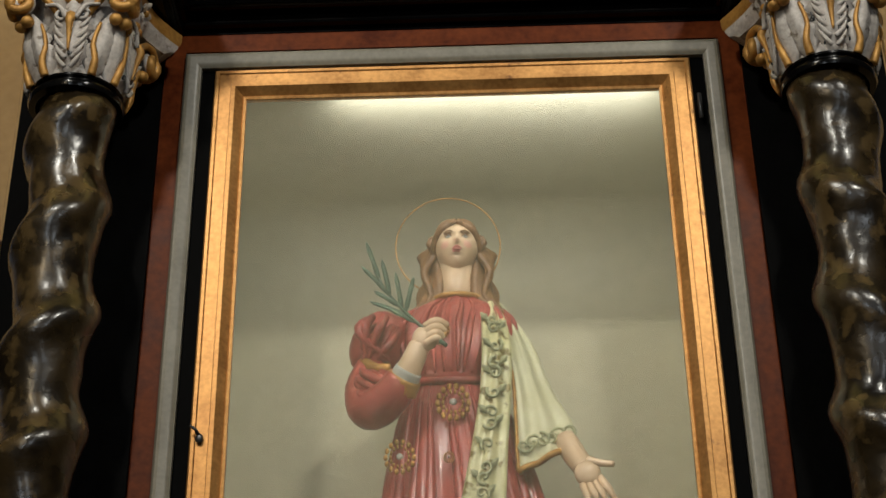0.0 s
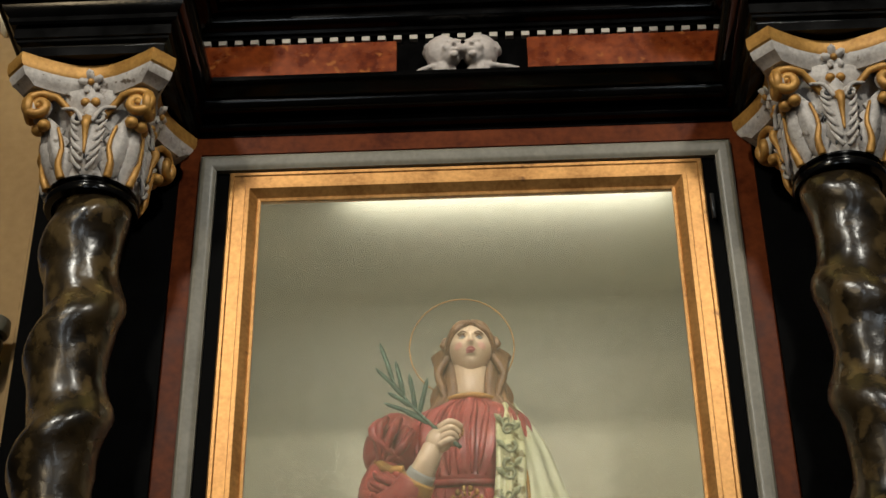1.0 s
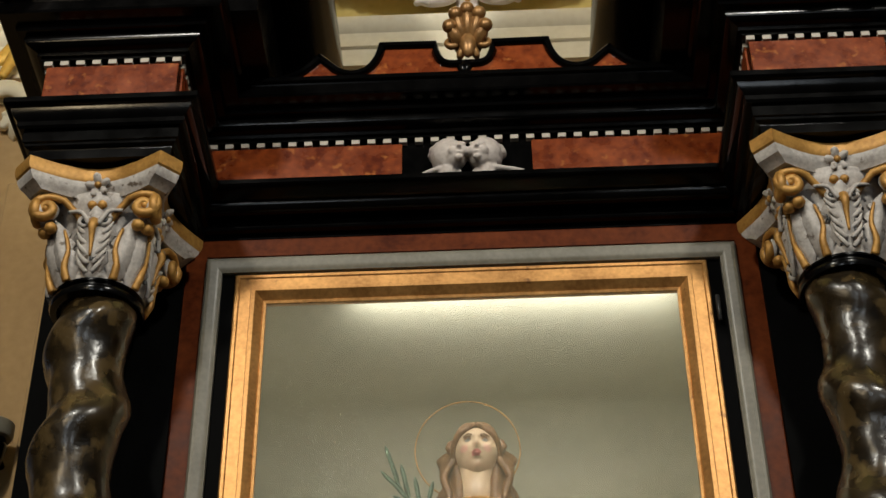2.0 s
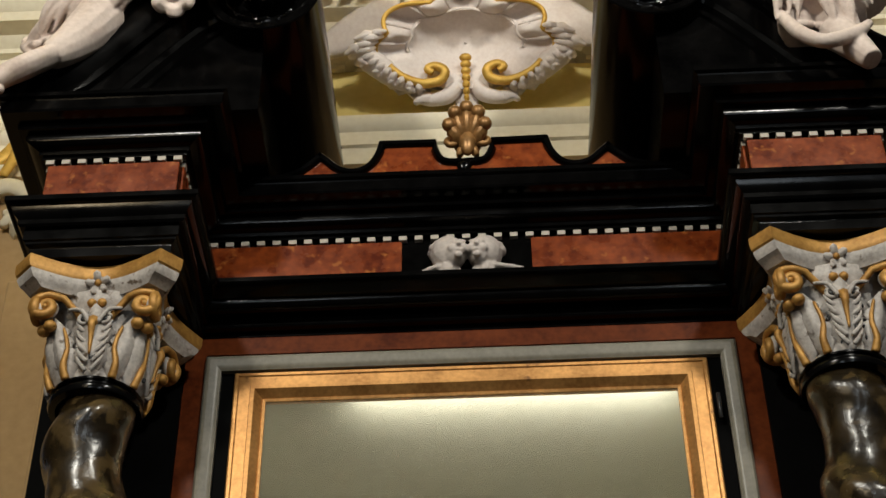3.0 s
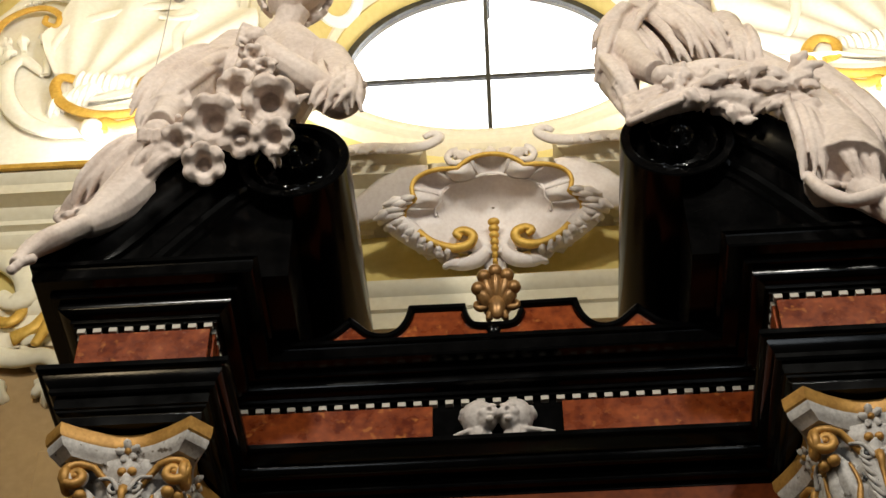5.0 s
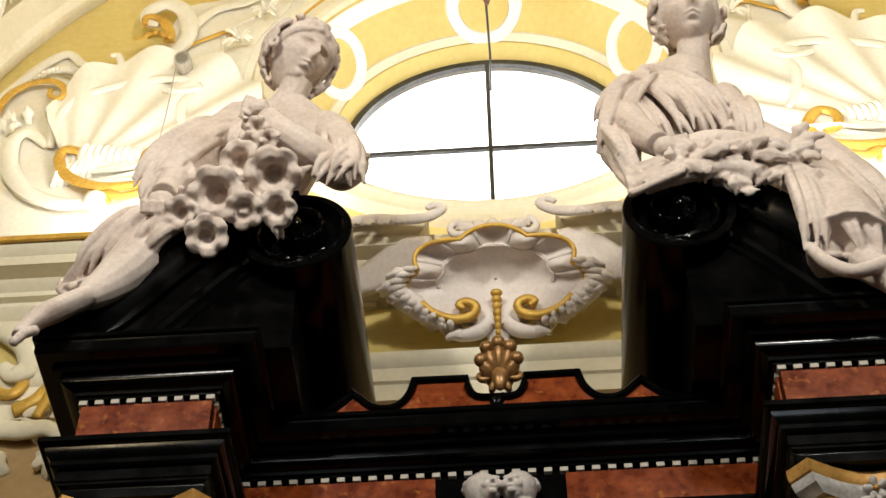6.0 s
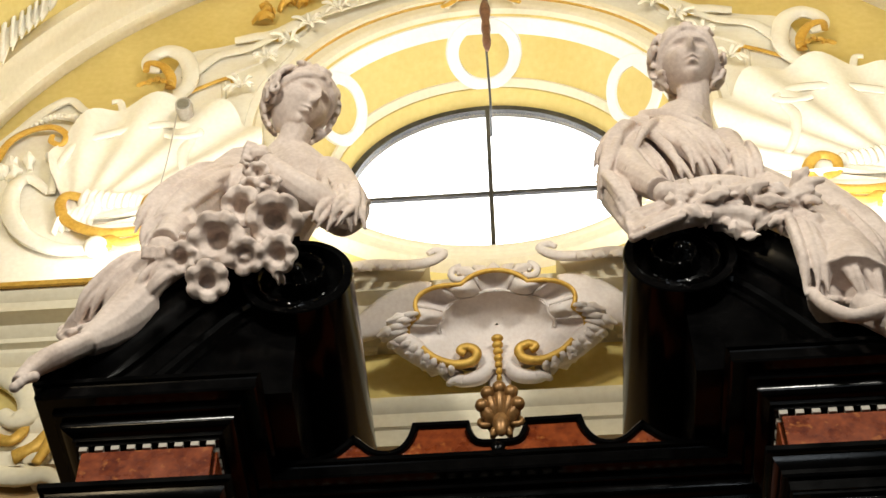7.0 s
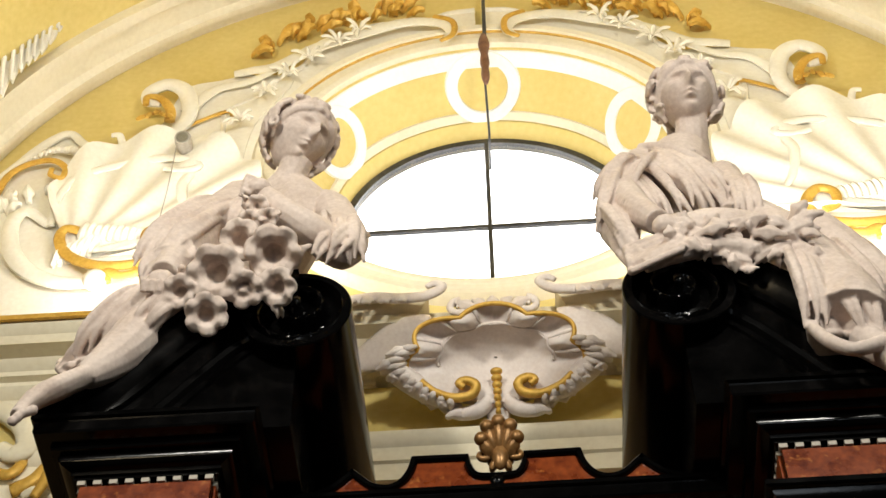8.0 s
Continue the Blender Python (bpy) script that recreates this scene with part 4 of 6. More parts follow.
def ruffle(bm, c, r, face):
    """A trumpet-shaped flower with a wavy rim and a hollow heart."""
    c, f = Vector(c), Vector(face).normalized()
    u = f.cross(Vector((0.3, 0.2, 1))).normalized()
    v = f.cross(u)
    ph = random.random() * 6
    rows = []
    for t, h, lift in ((0.10, -0.55, 0), (0.30, -0.50, 0), (0.38, -0.05, 0.2), (0.60, 0.18, 0.6), (0.90, 0.16, 1), (1.0, 0.02, 1.0), (0.95, -0.12, 1.0), (0.66, -0.12, 0.6), (0.52, -0.5, 0), (0.30, -0.9, 0)):
        rows.append([c + (u * math.cos(a) + v * math.sin(a)) * (r * t * (1 - 0.16 * lift * (1 - abs(math.sin(3 * a + ph))) ** 2)) + f * (r * (h + 0.10 * lift * math.sin(6 * a + ph))) for a in [2 * math.pi * k / 48 for k in range(48)]])
    vs = grid_faces(bm, rows, closed_v=True)
    cap(bm, vs[0]), cap(bm, vs[-1])


def drape(bm, a, b, waves, amp, thick=0.02):
    """A cloth between two edges, with folds that run along it."""
    pa, pb = smooth_path(a, 8), smooth_path(b, 8)
    out = Vector((0, -0.65, -0.75))
    rows = []
    for i in range(25):
        t = i / 24
        rows.append([p.lerp(q, t) + out * (amp * math.sin(2 * math.pi * waves * t + 0.12 * j) + 0.012 * math.sin(math.pi * t)) for j, (p, q) in enumerate(zip(pa, pb))])
    grid_faces(bm, rows + [[p - out * thick for p in r] for r in reversed(rows)], closed_u=True)
    for row in (rows[0], rows[-1]):
        tube(bm, [p - out * thick * 0.5 for p in row], thick * 0.6, 7)
    for j in (0, -1):
        tube(bm, [r[j] - out * thick * 0.5 for r in rows], thick * 0.6, 7)


def curls(bm, c, r, look_to, count):
    """Short thick curls over the crown, the temples and the nape, leaving the face free."""
    c = Vector(c)
    f, sd, u = head_frame(look_to)
    made = 0
    while made < count:
        d = Vector((random.gauss(0, 1), random.gauss(0, 1), random.gauss(0, 1))).normalized()
        if d.z > 0.42 and d.y < 0.72 or d.y < -0.75 or d.z > 0.7:
            continue
        p = c + (sd * (d.x * 0.93) + u * (d.y * 1.05) + f * (d.z * 0.92)) * r
        n = (p - c).normalized()
        e1 = n.cross(Vector((0.2, 0.1, 1))).normalized()
        tube(bm, spiral(p + n * r * 0.13, r * random.uniform(0.15, 0.24), 1.3, random.random() * 6, random.choice((-1, 1)), 14, e1, n.cross(e1)), taper(14, r * 0.085, r * 0.05), 7, up=n)
        made += 1


random.seed(4)
bm = bmesh.new()
head(bm, (-0.688, 3.270, 6.434), 0.124, (0.60, -0.60, -0.50), 0.12, gain=1.9)
locks(bm, (-0.688, 3.270, 6.434), 0.124, (0.60, -0.60, -0.50), 0.12, 15, 0.10, 0, 8)
curls(bm, (-0.688, 3.270, 6.434), 0.124, (0.60, -0.60, -0.50), 60)
limb(bm, [(-0.692, 3.300, 6.339), (-0.718, 3.330, 6.286), (-0.744, 3.370, 6.251)], [0.058, 0.054, 0.08])
limb(bm, [(-0.743, 3.390, 6.262), (-0.690, 3.380, 6.123), (-0.733, 3.390, 5.960), (-0.818, 3.410, 5.814)], [0.09, 0.12, 0.115, 0.14])
ball(bm, (-0.591, 3.370, 6.126), 0.075, 14)
ball(bm, (-0.860, 3.390, 6.237), 0.07, 14)
limb(bm, [(-0.574, 3.350, 6.091), (-0.525, 3.300, 5.931), (-0.520, 3.240, 5.779)], [0.074, 0.07, 0.062])
limb(bm, [(-0.531, 3.200, 5.712), (-0.593, 3.130, 5.703), (-0.669, 3.080, 5.740), (-0.736, 3.070, 5.822)], [0.062, 0.058, 0.047, 0.036])
fist(bm, (-0.760, 3.060, 5.856), (-1, -0.1, 0.15), 0.04)
# gathered sleeve at the elbow
limb(bm, [(-0.489, 3.280, 5.917), (-0.467, 3.220, 5.748), (-0.498, 3.170, 5.625), (-0.553, 3.150, 5.622)], [0.038, 0.046, 0.046, 0.028])
folds(bm, (-0.517, 3.250, 5.904), (-0.478, 3.160, 5.594), 0.06, 12, 0.014, 0.0)
folds(bm, (-0.454, 3.250, 5.838), (-0.542, 3.120, 5.567), 0.05, 10, 0.012, 0.03)
# lowered arm with its wide sleeve
limb(bm, [(-0.888, 3.390, 6.220), (-0.947, 3.300, 5.972), (-0.998, 3.200, 5.736), (-1.024, 3.120, 5.568)], [0.09, 0.095, 0.08, 0.058])
limb(bm, [(-1.003, 3.120, 5.593), (-1.016, 3.080, 5.471)], [0.05, 0.042])
fist(bm, (-1.015, 3.060, 5.412), (-0.1, -0.4, -1), 0.046)
folds(bm, (-0.889, 3.320, 6.133), (-1.075, 3.120, 5.608), 0.07, 12, 0.016, 0.03)
folds(bm, (-0.952, 3.240, 5.924), (-1.083, 3.120, 5.540), 0.06, 9, 0.015, 0.02)
drape(bm, [(-0.969, 3.120, 5.674), (-1.038, 3.100, 5.621), (-1.092, 3.100, 5.565), (-1.097, 3.120, 5.514)], [(-0.943, 3.120, 5.604), (-0.989, 3.080, 5.531), (-1.044, 3.080, 5.487), (-1.064, 3.100, 5.447)], 1.5, 0.012, 0.02)
# bodice drawn across the breast
folds(bm, (-0.548, 3.270, 5.924), (-0.780, 3.270, 5.697), 0.06, 12, 0.013, 0.02)
folds(bm, (-0.785, 3.280, 6.101), (-0.888, 3.240, 5.843), 0.06, 10, 0.013, 0.0)
# lap, legs and feet
limb(bm, [(-0.820, 3.410, 5.838), (-0.910, 3.290, 5.615), (-1.008, 3.200, 5.447)], [0.15, 0.125, 0.092])
limb(bm, [(-1.010, 3.180, 5.419), (-1.081, 3.140, 5.246), (-1.140, 3.100, 5.100), (-1.183, 3.080, 5.033)], [0.088, 0.076, 0.055, 0.04])
limb(bm, [(-1.180, 3.080, 5.035), (-1.236, 3.050, 4.961), (-1.283, 3.020, 4.888), (-1.311, 2.990, 4.798)], [0.04, 0.043, 0.04, 0.022], flat=0.75)
ball(bm, (-1.313, 2.985, 4.768), 0.015, 8)
ball(bm, (-1.302, 2.985, 4.782), 0.015, 8)
ball(bm, (-1.291, 2.985, 4.796), 0.015, 8)
ball(bm, (-1.279, 2.985, 4.801), 0.015, 8)
ball(bm, (-1.266, 2.985, 4.807), 0.015, 8)
limb(bm, [(-0.961, 3.300, 5.582), (-1.045, 3.260, 5.457), (-1.114, 3.220, 5.314), (-1.156, 3.200, 5.226)], [0.1, 0.075, 0.06, 0.045])
limb(bm, [(-1.156, 3.200, 5.226), (-1.197, 3.160, 5.118), (-1.242, 3.130, 5.038)], [0.042, 0.036, 0.022], flat=0.8)
drape(bm, [(-1.097, 3.200, 5.598), (-1.178, 3.200, 5.431), (-1.260, 3.220, 5.327), (-1.312, 3.200, 5.202)], [(-0.948, 3.160, 5.429), (-1.018, 3.160, 5.375), (-1.117, 3.160, 5.297), (-1.187, 3.140, 5.182)], 2.5, 0.022, 0.022)
drape(bm, [(-1.312, 3.200, 5.202), (-1.267, 3.170, 5.135), (-1.214, 3.160, 5.119)], [(-1.336, 3.260, 5.307), (-1.281, 3.240, 5.281), (-1.222, 3.220, 5.254)], 1.5, 0.012, 0.02)
folds(bm, (-1.031, 3.140, 5.506), (-1.231, 3.160, 5.225), 0.05, 9, 0.015, 0.0)
folds(bm, (-0.910, 3.160, 5.479), (-1.058, 3.100, 5.253), 0.06, 9, 0.015, 0.02)
folds(bm, (-1.119, 3.200, 5.439), (-1.295, 3.200, 5.213), 0.035, 7, 0.013, 0.0)
# flowers held to the breast and the bouquet
for c, r in (((-0.672, 2.990, 5.429), 0.088), ((-0.834, 2.990, 5.352), 0.09), ((-0.848, 3.010, 5.190), 0.066), ((-0.943, 3.030, 5.323), 0.056), ((-0.789, 3.040, 5.566), 0.07), ((-0.657, 3.020, 5.306), 0.062), ((-0.752, 3.020, 5.304), 0.06), ((-0.746, 3.020, 5.703), 0.04), ((-0.713, 3.030, 5.647), 0.038), ((-0.768, 3.030, 5.641), 0.038)):
    ruffle(bm, c, r, (random.uniform(-0.25, 0.25), -0.62, random.uniform(-0.95, -0.6)))
    ball(bm, Vector(c) + Vector((0, r * 0.8, 0.06)), r * 0.6, 8)
for k in range(22):
    c = Vector((-0.787, 3.060, 5.413)) + Vector((random.uniform(-0.19, 0.16), random.uniform(0.0, 0.06), random.uniform(-0.14, 0.08)))
    leaf(bm, c, c + Vector((random.uniform(-0.09, 0.09), -0.05, random.uniform(-0.09, 0.04))), random.uniform(0.016, 0.034), 0.02, (random.uniform(-0.4, 0.4), -1, -0.4), 2, 0.012)
for k in range(22):
    c = Vector((-0.758, 3.080, 5.746)) + Vector((random.uniform(-0.06, 0.06), random.uniform(-0.03, 0.03), random.uniform(-0.10, 0.08)))
    leaf(bm, c, c + Vector((random.uniform(-0.05, 0.05), -0.04, random.uniform(-0.07, 0.03))), 0.018, 0.015, (0, -1, -0.4), 2, 0.012)
fuse(solo("angel_statue", bm, STONE, "pinkish-white stucco angel seated on the scroll holding a flower bouquet", "statue", "pediment angels"), 0.004, 0.003, 0.03)

random.seed(9)
bm = bmesh.new()
head(bm, (0.673, 3.280, 6.553), 0.124, (0.04, -0.92, -0.28), -0.04, gain=1.9)
locks(bm, (0.673, 3.280, 6.553), 0.124, (0.04, -0.92, -0.28), -0.04, 15, 0.10, 0, 8)
curls(bm, (0.673, 3.280, 6.553), 0.124, (0.04, -0.92, -0.28), 56)
limb(bm, [(0.685, 3.310, 6.496), (0.679, 3.340, 6.414), (0.663, 3.380, 6.369)], [0.06, 0.058, 0.08])
limb(bm, [(0.650, 3.390, 6.354), (0.606, 3.380, 6.220), (0.621, 3.390, 6.071), (0.695, 3.410, 5.959)], [0.095, 0.13, 0.12, 0.14])
ball(bm, (0.499, 3.370, 6.264), 0.072, 14)
ball(bm, (0.757, 3.390, 6.193), 0.07, 14)
# wide sleeve hanging from the arm that holds the sheaf
limb(bm, [(0.496, 3.370, 6.274), (0.408, 3.290, 6.033), (0.368, 3.210, 5.760), (0.373, 3.150, 5.580)], [0.072, 0.08, 0.072, 0.045])
limb(bm, [(0.396, 3.200, 5.890), (0.422, 3.120, 5.700), (0.466, 3.060, 5.555)], [0.056, 0.05, 0.04])
fist(bm, (0.486, 3.040, 5.510), (0.9, -0.2, -0.35), 0.046)
folds(bm, (0.430, 3.290, 6.153), (0.325, 3.160, 5.682), 0.06, 12, 0.015, 0.0)
folds(bm, (0.493, 3.300, 6.209), (0.359, 3.200, 5.879), 0.07, 10, 0.014, 0.03)
folds(bm, (0.328, 3.200, 5.822), (0.391, 3.100, 5.473), 0.05, 9, 0.015, 0.02)
drape(bm, [(0.357, 3.250, 5.962), (0.330, 3.200, 5.763), (0.336, 3.140, 5.548), (0.373, 3.080, 5.368)], [(0.399, 3.180, 5.818), (0.372, 3.120, 5.625), (0.390, 3.080, 5.462), (0.423, 3.050, 5.381)], 2, 0.016, 0.02)
# gown gathered over one shoulder
folds(bm, (0.496, 3.280, 6.237), (0.719, 3.220, 5.810), 0.06, 14, 0.013, 0.05)
folds(bm, (0.578, 3.260, 6.128), (0.718, 3.220, 5.870), 0.05, 10, 0.011, 0.04)
folds(bm, (0.526, 3.280, 6.161), (0.658, 3.220, 5.757), 0.07, 12, 0.013, 0.03)
folds(bm, (0.448, 3.280, 6.137), (0.553, 3.200, 5.770), 0.06, 9, 0.013, 0.03)
limb(bm, [(0.488, 3.320, 6.316), (0.572, 3.270, 6.235), (0.665, 3.270, 6.149), (0.752, 3.310, 6.089)], [0.016, 0.02, 0.02, 0.014])
limb(bm, [(0.756, 3.390, 6.186), (0.770, 3.300, 5.954), (0.723, 3.220, 5.762)], [0.068, 0.062, 0.05])
folds(bm, (0.777, 3.320, 6.062), (0.769, 3.200, 5.735), 0.05, 8, 0.013, 0.0)
# lap and skirt
limb(bm, [(0.701, 3.410, 5.965), (0.819, 3.300, 5.743), (0.904, 3.220, 5.596)], [0.15, 0.12, 0.09])
limb(bm, [(0.880, 3.240, 5.652), (0.927, 3.180, 5.430), (0.954, 3.130, 5.213), (0.947, 3.100, 5.081)], [0.085, 0.095, 0.115, 0.125])
limb(bm, [(0.961, 3.300, 5.744), (1.071, 3.260, 5.515), (1.128, 3.220, 5.291)], [0.1, 0.09, 0.07])
drape(bm, [(0.836, 3.160, 5.521), (0.838, 3.130, 5.350), (0.840, 3.100, 5.187), (0.828, 3.070, 5.045)], [(0.969, 3.160, 5.468), (0.999, 3.120, 5.298), (1.022, 3.100, 5.147), (1.036, 3.080, 5.003)], 3, 0.022, 0.02)
limb(bm, [(0.826, 3.050, 5.046), (0.849, 3.020, 4.951), (0.909, 3.010, 4.894), (1.002, 3.030, 4.940), (1.059, 3.060, 5.013)], [0.016, 0.02, 0.02, 0.02, 0.012])
folds(bm, (0.853, 3.130, 5.481), (0.849, 3.040, 5.044), 0.05, 8, 0.015, 0.0)
folds(bm, (0.917, 3.140, 5.461), (0.983, 3.050, 5.020), 0.05, 8, 0.015, 0.0)
folds(bm, (0.994, 3.200, 5.585), (1.076, 3.140, 5.214), 0.05, 8, 0.015, 0.02)
limb(bm, [(0.964, 3.090, 5.021), (1.000, 3.070, 4.949), (1.038, 3.050, 4.856)], [0.05, 0.045, 0.03])
# cloth end and sheaf of leaves over the scroll
drape(bm, [(0.363, 3.090, 5.477), (0.433, 3.060, 5.473), (0.510, 3.050, 5.493)], [(0.364, 3.050, 5.316), (0.434, 3.030, 5.337), (0.519, 3.020, 5.374)], 2, 0.012, 0.02)
for k in range(64):
    t = random.random()
    c = Vector((0.509, 3.040, 5.494)).lerp(Vector((0.878, 3.080, 5.456)), t) + Vector((random.uniform(-0.04, 0.04), random.uniform(-0.03, 0.05), random.uniform(-0.10, 0.09) - 0.10 * math.sin(math.pi * t) * 0.2))
    leaf(bm, c, c + Vector((random.uniform(-0.05, 0.13), random.uniform(-0.05, 0.0), random.uniform(-0.06, 0.05))), random.uniform(0.018, 0.036), 0.02, (random.uniform(-0.3, 0.3), -1, random.uniform(-0.8, 0.1)), 2, 0.012)
limb(bm, [(0.485, 3.080, 5.493), (0.609, 3.100, 5.543), (0.744, 3.120, 5.539), (0.877, 3.140, 5.519)], [0.05, 0.075, 0.075, 0.05])
limb(bm, [(0.404, 3.060, 5.356), (0.506, 3.050, 5.392), (0.642, 3.060, 5.426), (0.788, 3.080, 5.411)], [0.025, 0.03, 0.03, 0.02])
fuse(solo("angel_statue", bm, STONE, "pinkish-white stucco angel looking upwards with a sheaf on the lap", "statue", "pediment angels"), 0.004, 0.003, 0.03)

# ---- painted saint in the case ----
ROBE = surface("red_painted_robe", (0.25, 0.034, 0.026), (0.39, 0.072, 0.056), 0.36, scale=12, grain=60, bump=0.15, coat=0.25, speck=((0.42, 0.11, 0.075), 26, 0.62))
SKIN = surface("painted_flesh", (0.60, 0.43, 0.27), (0.69, 0.51, 0.34), 0.38, scale=8, grain=40, bump=0.03, coat=0.3)
CHEEK = surface("painted_cheek", (0.70, 0.36, 0.27), (0.74, 0.42, 0.32), 0.4, grain=40, bump=0.03)
LIPS = surface("painted_lips", (0.50, 0.14, 0.12), (0.58, 0.2, 0.16), 0.4, grain=40, bump=0.02)
HAIR = surface("painted_brown_hair", (0.12, 0.055, 0.018), (0.25, 0.125, 0.045), 0.45, scale=20, grain=90, bump=0.3)
MANTLE = surface("pale_green_mantle", (0.50, 0.50, 0.31), (0.62, 0.61, 0.42), 0.42, scale=8, grain=50, bump=0.08, coat=0.2)
OLIVE = surface("mantle_ornament", (0.20, 0.22, 0.11), (0.42, 0.43, 0.25), 0.45, scale=24, grain=80, bump=0.2)
BROCADE = surface("brocade_mantle", (0.50, 0.49, 0.25), (0.64, 0.61, 0.36), 0.38, scale=8, grain=50, bump=0.25, coat=0.2, speck=((0.20, 0.16, 0.045), 30, 0.545))
CUFF = surface("grey_lining", (0.34, 0.34, 0.31), (0.42, 0.42, 0.38), 0.5, grain=60)
IRIS = surface("painted_eyes", (0.10, 0.09, 0.08), (0.20, 0.19, 0.18), 0.3, grain=60)
random.seed(21)
bm = bmesh.new()
SY = 4.05
# robe: a stack of ovals with growing folds
rows = []
spec = [(3.835, -0.060, 0.055, 0.050), (3.80, -0.060, 0.095, 0.07), (3.765, -0.064, 0.155, 0.095), (3.70, -0.075, 0.178, 0.115), (3.62, -0.078, 0.160, 0.12), (3.56, -0.080, 0.128, 0.105), (3.54, -0.080, 0.122, 0.10), (3.50, -0.075, 0.135, 0.11), (3.40, -0.066, 0.165, 0.125), (3.20, -0.05, 0.205, 0.15), (2.90, -0.03, 0.245, 0.18), (2.56, -0.02, 0.285, 0.21), (2.46, -0.02, 0.30, 0.22)]
prof = smooth_path([(a, b, c) for a, b, c, d in spec], 7)
deep = [v.x for v in smooth_path([(d, 0, 0) for a, b, c, d in spec], 7)]
for i, (p, dd) in enumerate(zip(prof, deep)):
    z, xc, w = p
    k = max(0.0, min(1.0, (3.56 - z) / 0.3)) * 0.085 + (0.055 if z > 3.56 else 0.0)
    row = []
    for q in range(72):
        b = 2 * math.pi * q / 72
        g = 1 + k * (math.sin(11 * b + 0.8 * math.sin(z * 9)) + 0.45 * math.sin(19 * b + z * 5))
        row.append((xc + w * g * math.cos(b), SY + dd * g * math.sin(b), z))
    rows.append(row)
vs = grid_faces(bm, rows, closed_v=True, mat=0)
cap(bm, vs[-1], 0)
# gathers of the bodice and long folds of the skirt
def robe_at(z, b, out=1.0):
    """A place on the robe at height z, at the angle b round it."""
    i = min(range(len(prof)), key=lambda n: abs(prof[n].x - z))
    return Vector((prof[i].y + prof[i].z * out * math.cos(b), SY + deep[i] * out * math.sin(b), z))


for k in range(17):
    b = radians(-165 + 150 * k / 16)
    zs = [3.80 - 0.24 * j / 8 for j in range(9)]
    tube(bm, smooth_path([robe_at(z, b + 0.05 * math.sin(9 * z + k), 1.0) for z in zs], 2), taper(17, 0.003, 0.003, 0.007), 7, 0)
for k in range(12):
    b = radians(-175 + 170 * k / 11 + random.uniform(-6, 6))
    zs = [3.52 - 0.90 * j / 12 for j in range(13)]
    tube(bm, smooth_path([robe_at(z, b + 0.05 * math.sin(5 * z + k), 1.0) for z in zs], 2), taper(25, 0.004, 0.026, 0.004), 8, 0)
# sash and collar
tube(bm, [(-0.08 + 0.128 * math.cos(a), SY + 0.108 * math.sin(a), 3.545 + 0.012 * math.cos(2 * a)) for a in [2 * math.pi * k / 32 for k in range(33)]], 0.010, 8, 0)
tube(bm, [(-0.06 + 0.075 * math.cos(a), SY - 0.005 + 0.062 * math.sin(a), 3.815) for a in [2 * math.pi * k / 28 for k in range(29)]], 0.008, 8, 6)
# neck and head, tilted back
hc = Vector((-0.058, 4.020, 3.996))
limb2 = [(-0.060, SY - 0.005, 3.80), (-0.060, SY - 0.015, 3.86), (-0.060, SY - 0.02, 3.93)]
tube(bm, limb2, [0.052, 0.046, 0.047], 16, 1)
f = Vector((0.03, -0.97, 0.06)).normalized()
s = f.cross(Vector((0, 0, 1))).normalized()
u = s.cross(f).normalized()
R0 = 0.079
hc = hc + Vector((0, 0, -0.022))
head(bm, hc, R0, f, 0.0, (1, 2, 3, 10, 4), 1.0)
def on_face(x, y, z):
    return hc + (s * x + u * y + f * z) * R0


for q in (-1, 1):
    ball(bm, on_face(q * 0.29, 0.05, 0.77), (R0 * 0.11, R0 * 0.06, R0 * 0.065), 12, 8)
    ball(bm, on_face(q * 0.29, 0.075, 0.83), (R0 * 0.045, R0 * 0.03, R0 * 0.045), 10, 10)
    tube(bm, smooth_path([on_face(q * 0.16, 0.06, 0.80), on_face(q * 0.28, 0.125, 0.84), on_face(q * 0.42, 0.05, 0.76)], 4), 0.0016, 6, 4)
    tube(bm, smooth_path([on_face(q * 0.14, 0.21, 0.88), on_face(q * 0.28, 0.27, 0.87), on_face(q * 0.46, 0.20, 0.77)], 4), 0.0018, 6, 4)
    ball(bm, on_face(q * 0.06, -0.25, 1.06), (R0 * 0.03, R0 * 0.02, R0 * 0.02), 6, 3)
tube(bm, smooth_path([on_face(-0.17, -0.49, 0.86), on_face(-0.05, -0.455, 0.95), on_face(0.0, -0.465, 0.95), on_face(0.05, -0.455, 0.95), on_face(0.17, -0.49, 0.86)], 4), taper(17, 0.001, 0.001, 0.0026), 6, 3)
tube(bm, smooth_path([on_face(-0.15, -0.51, 0.86), on_face(0.0, -0.56, 0.95), on_face(0.15, -0.51, 0.86)], 4), taper(9, 0.001, 0.001, 0.0032), 6, 3)
locks(bm, hc, R0, f, 0.0, 15, 0.10, 4)
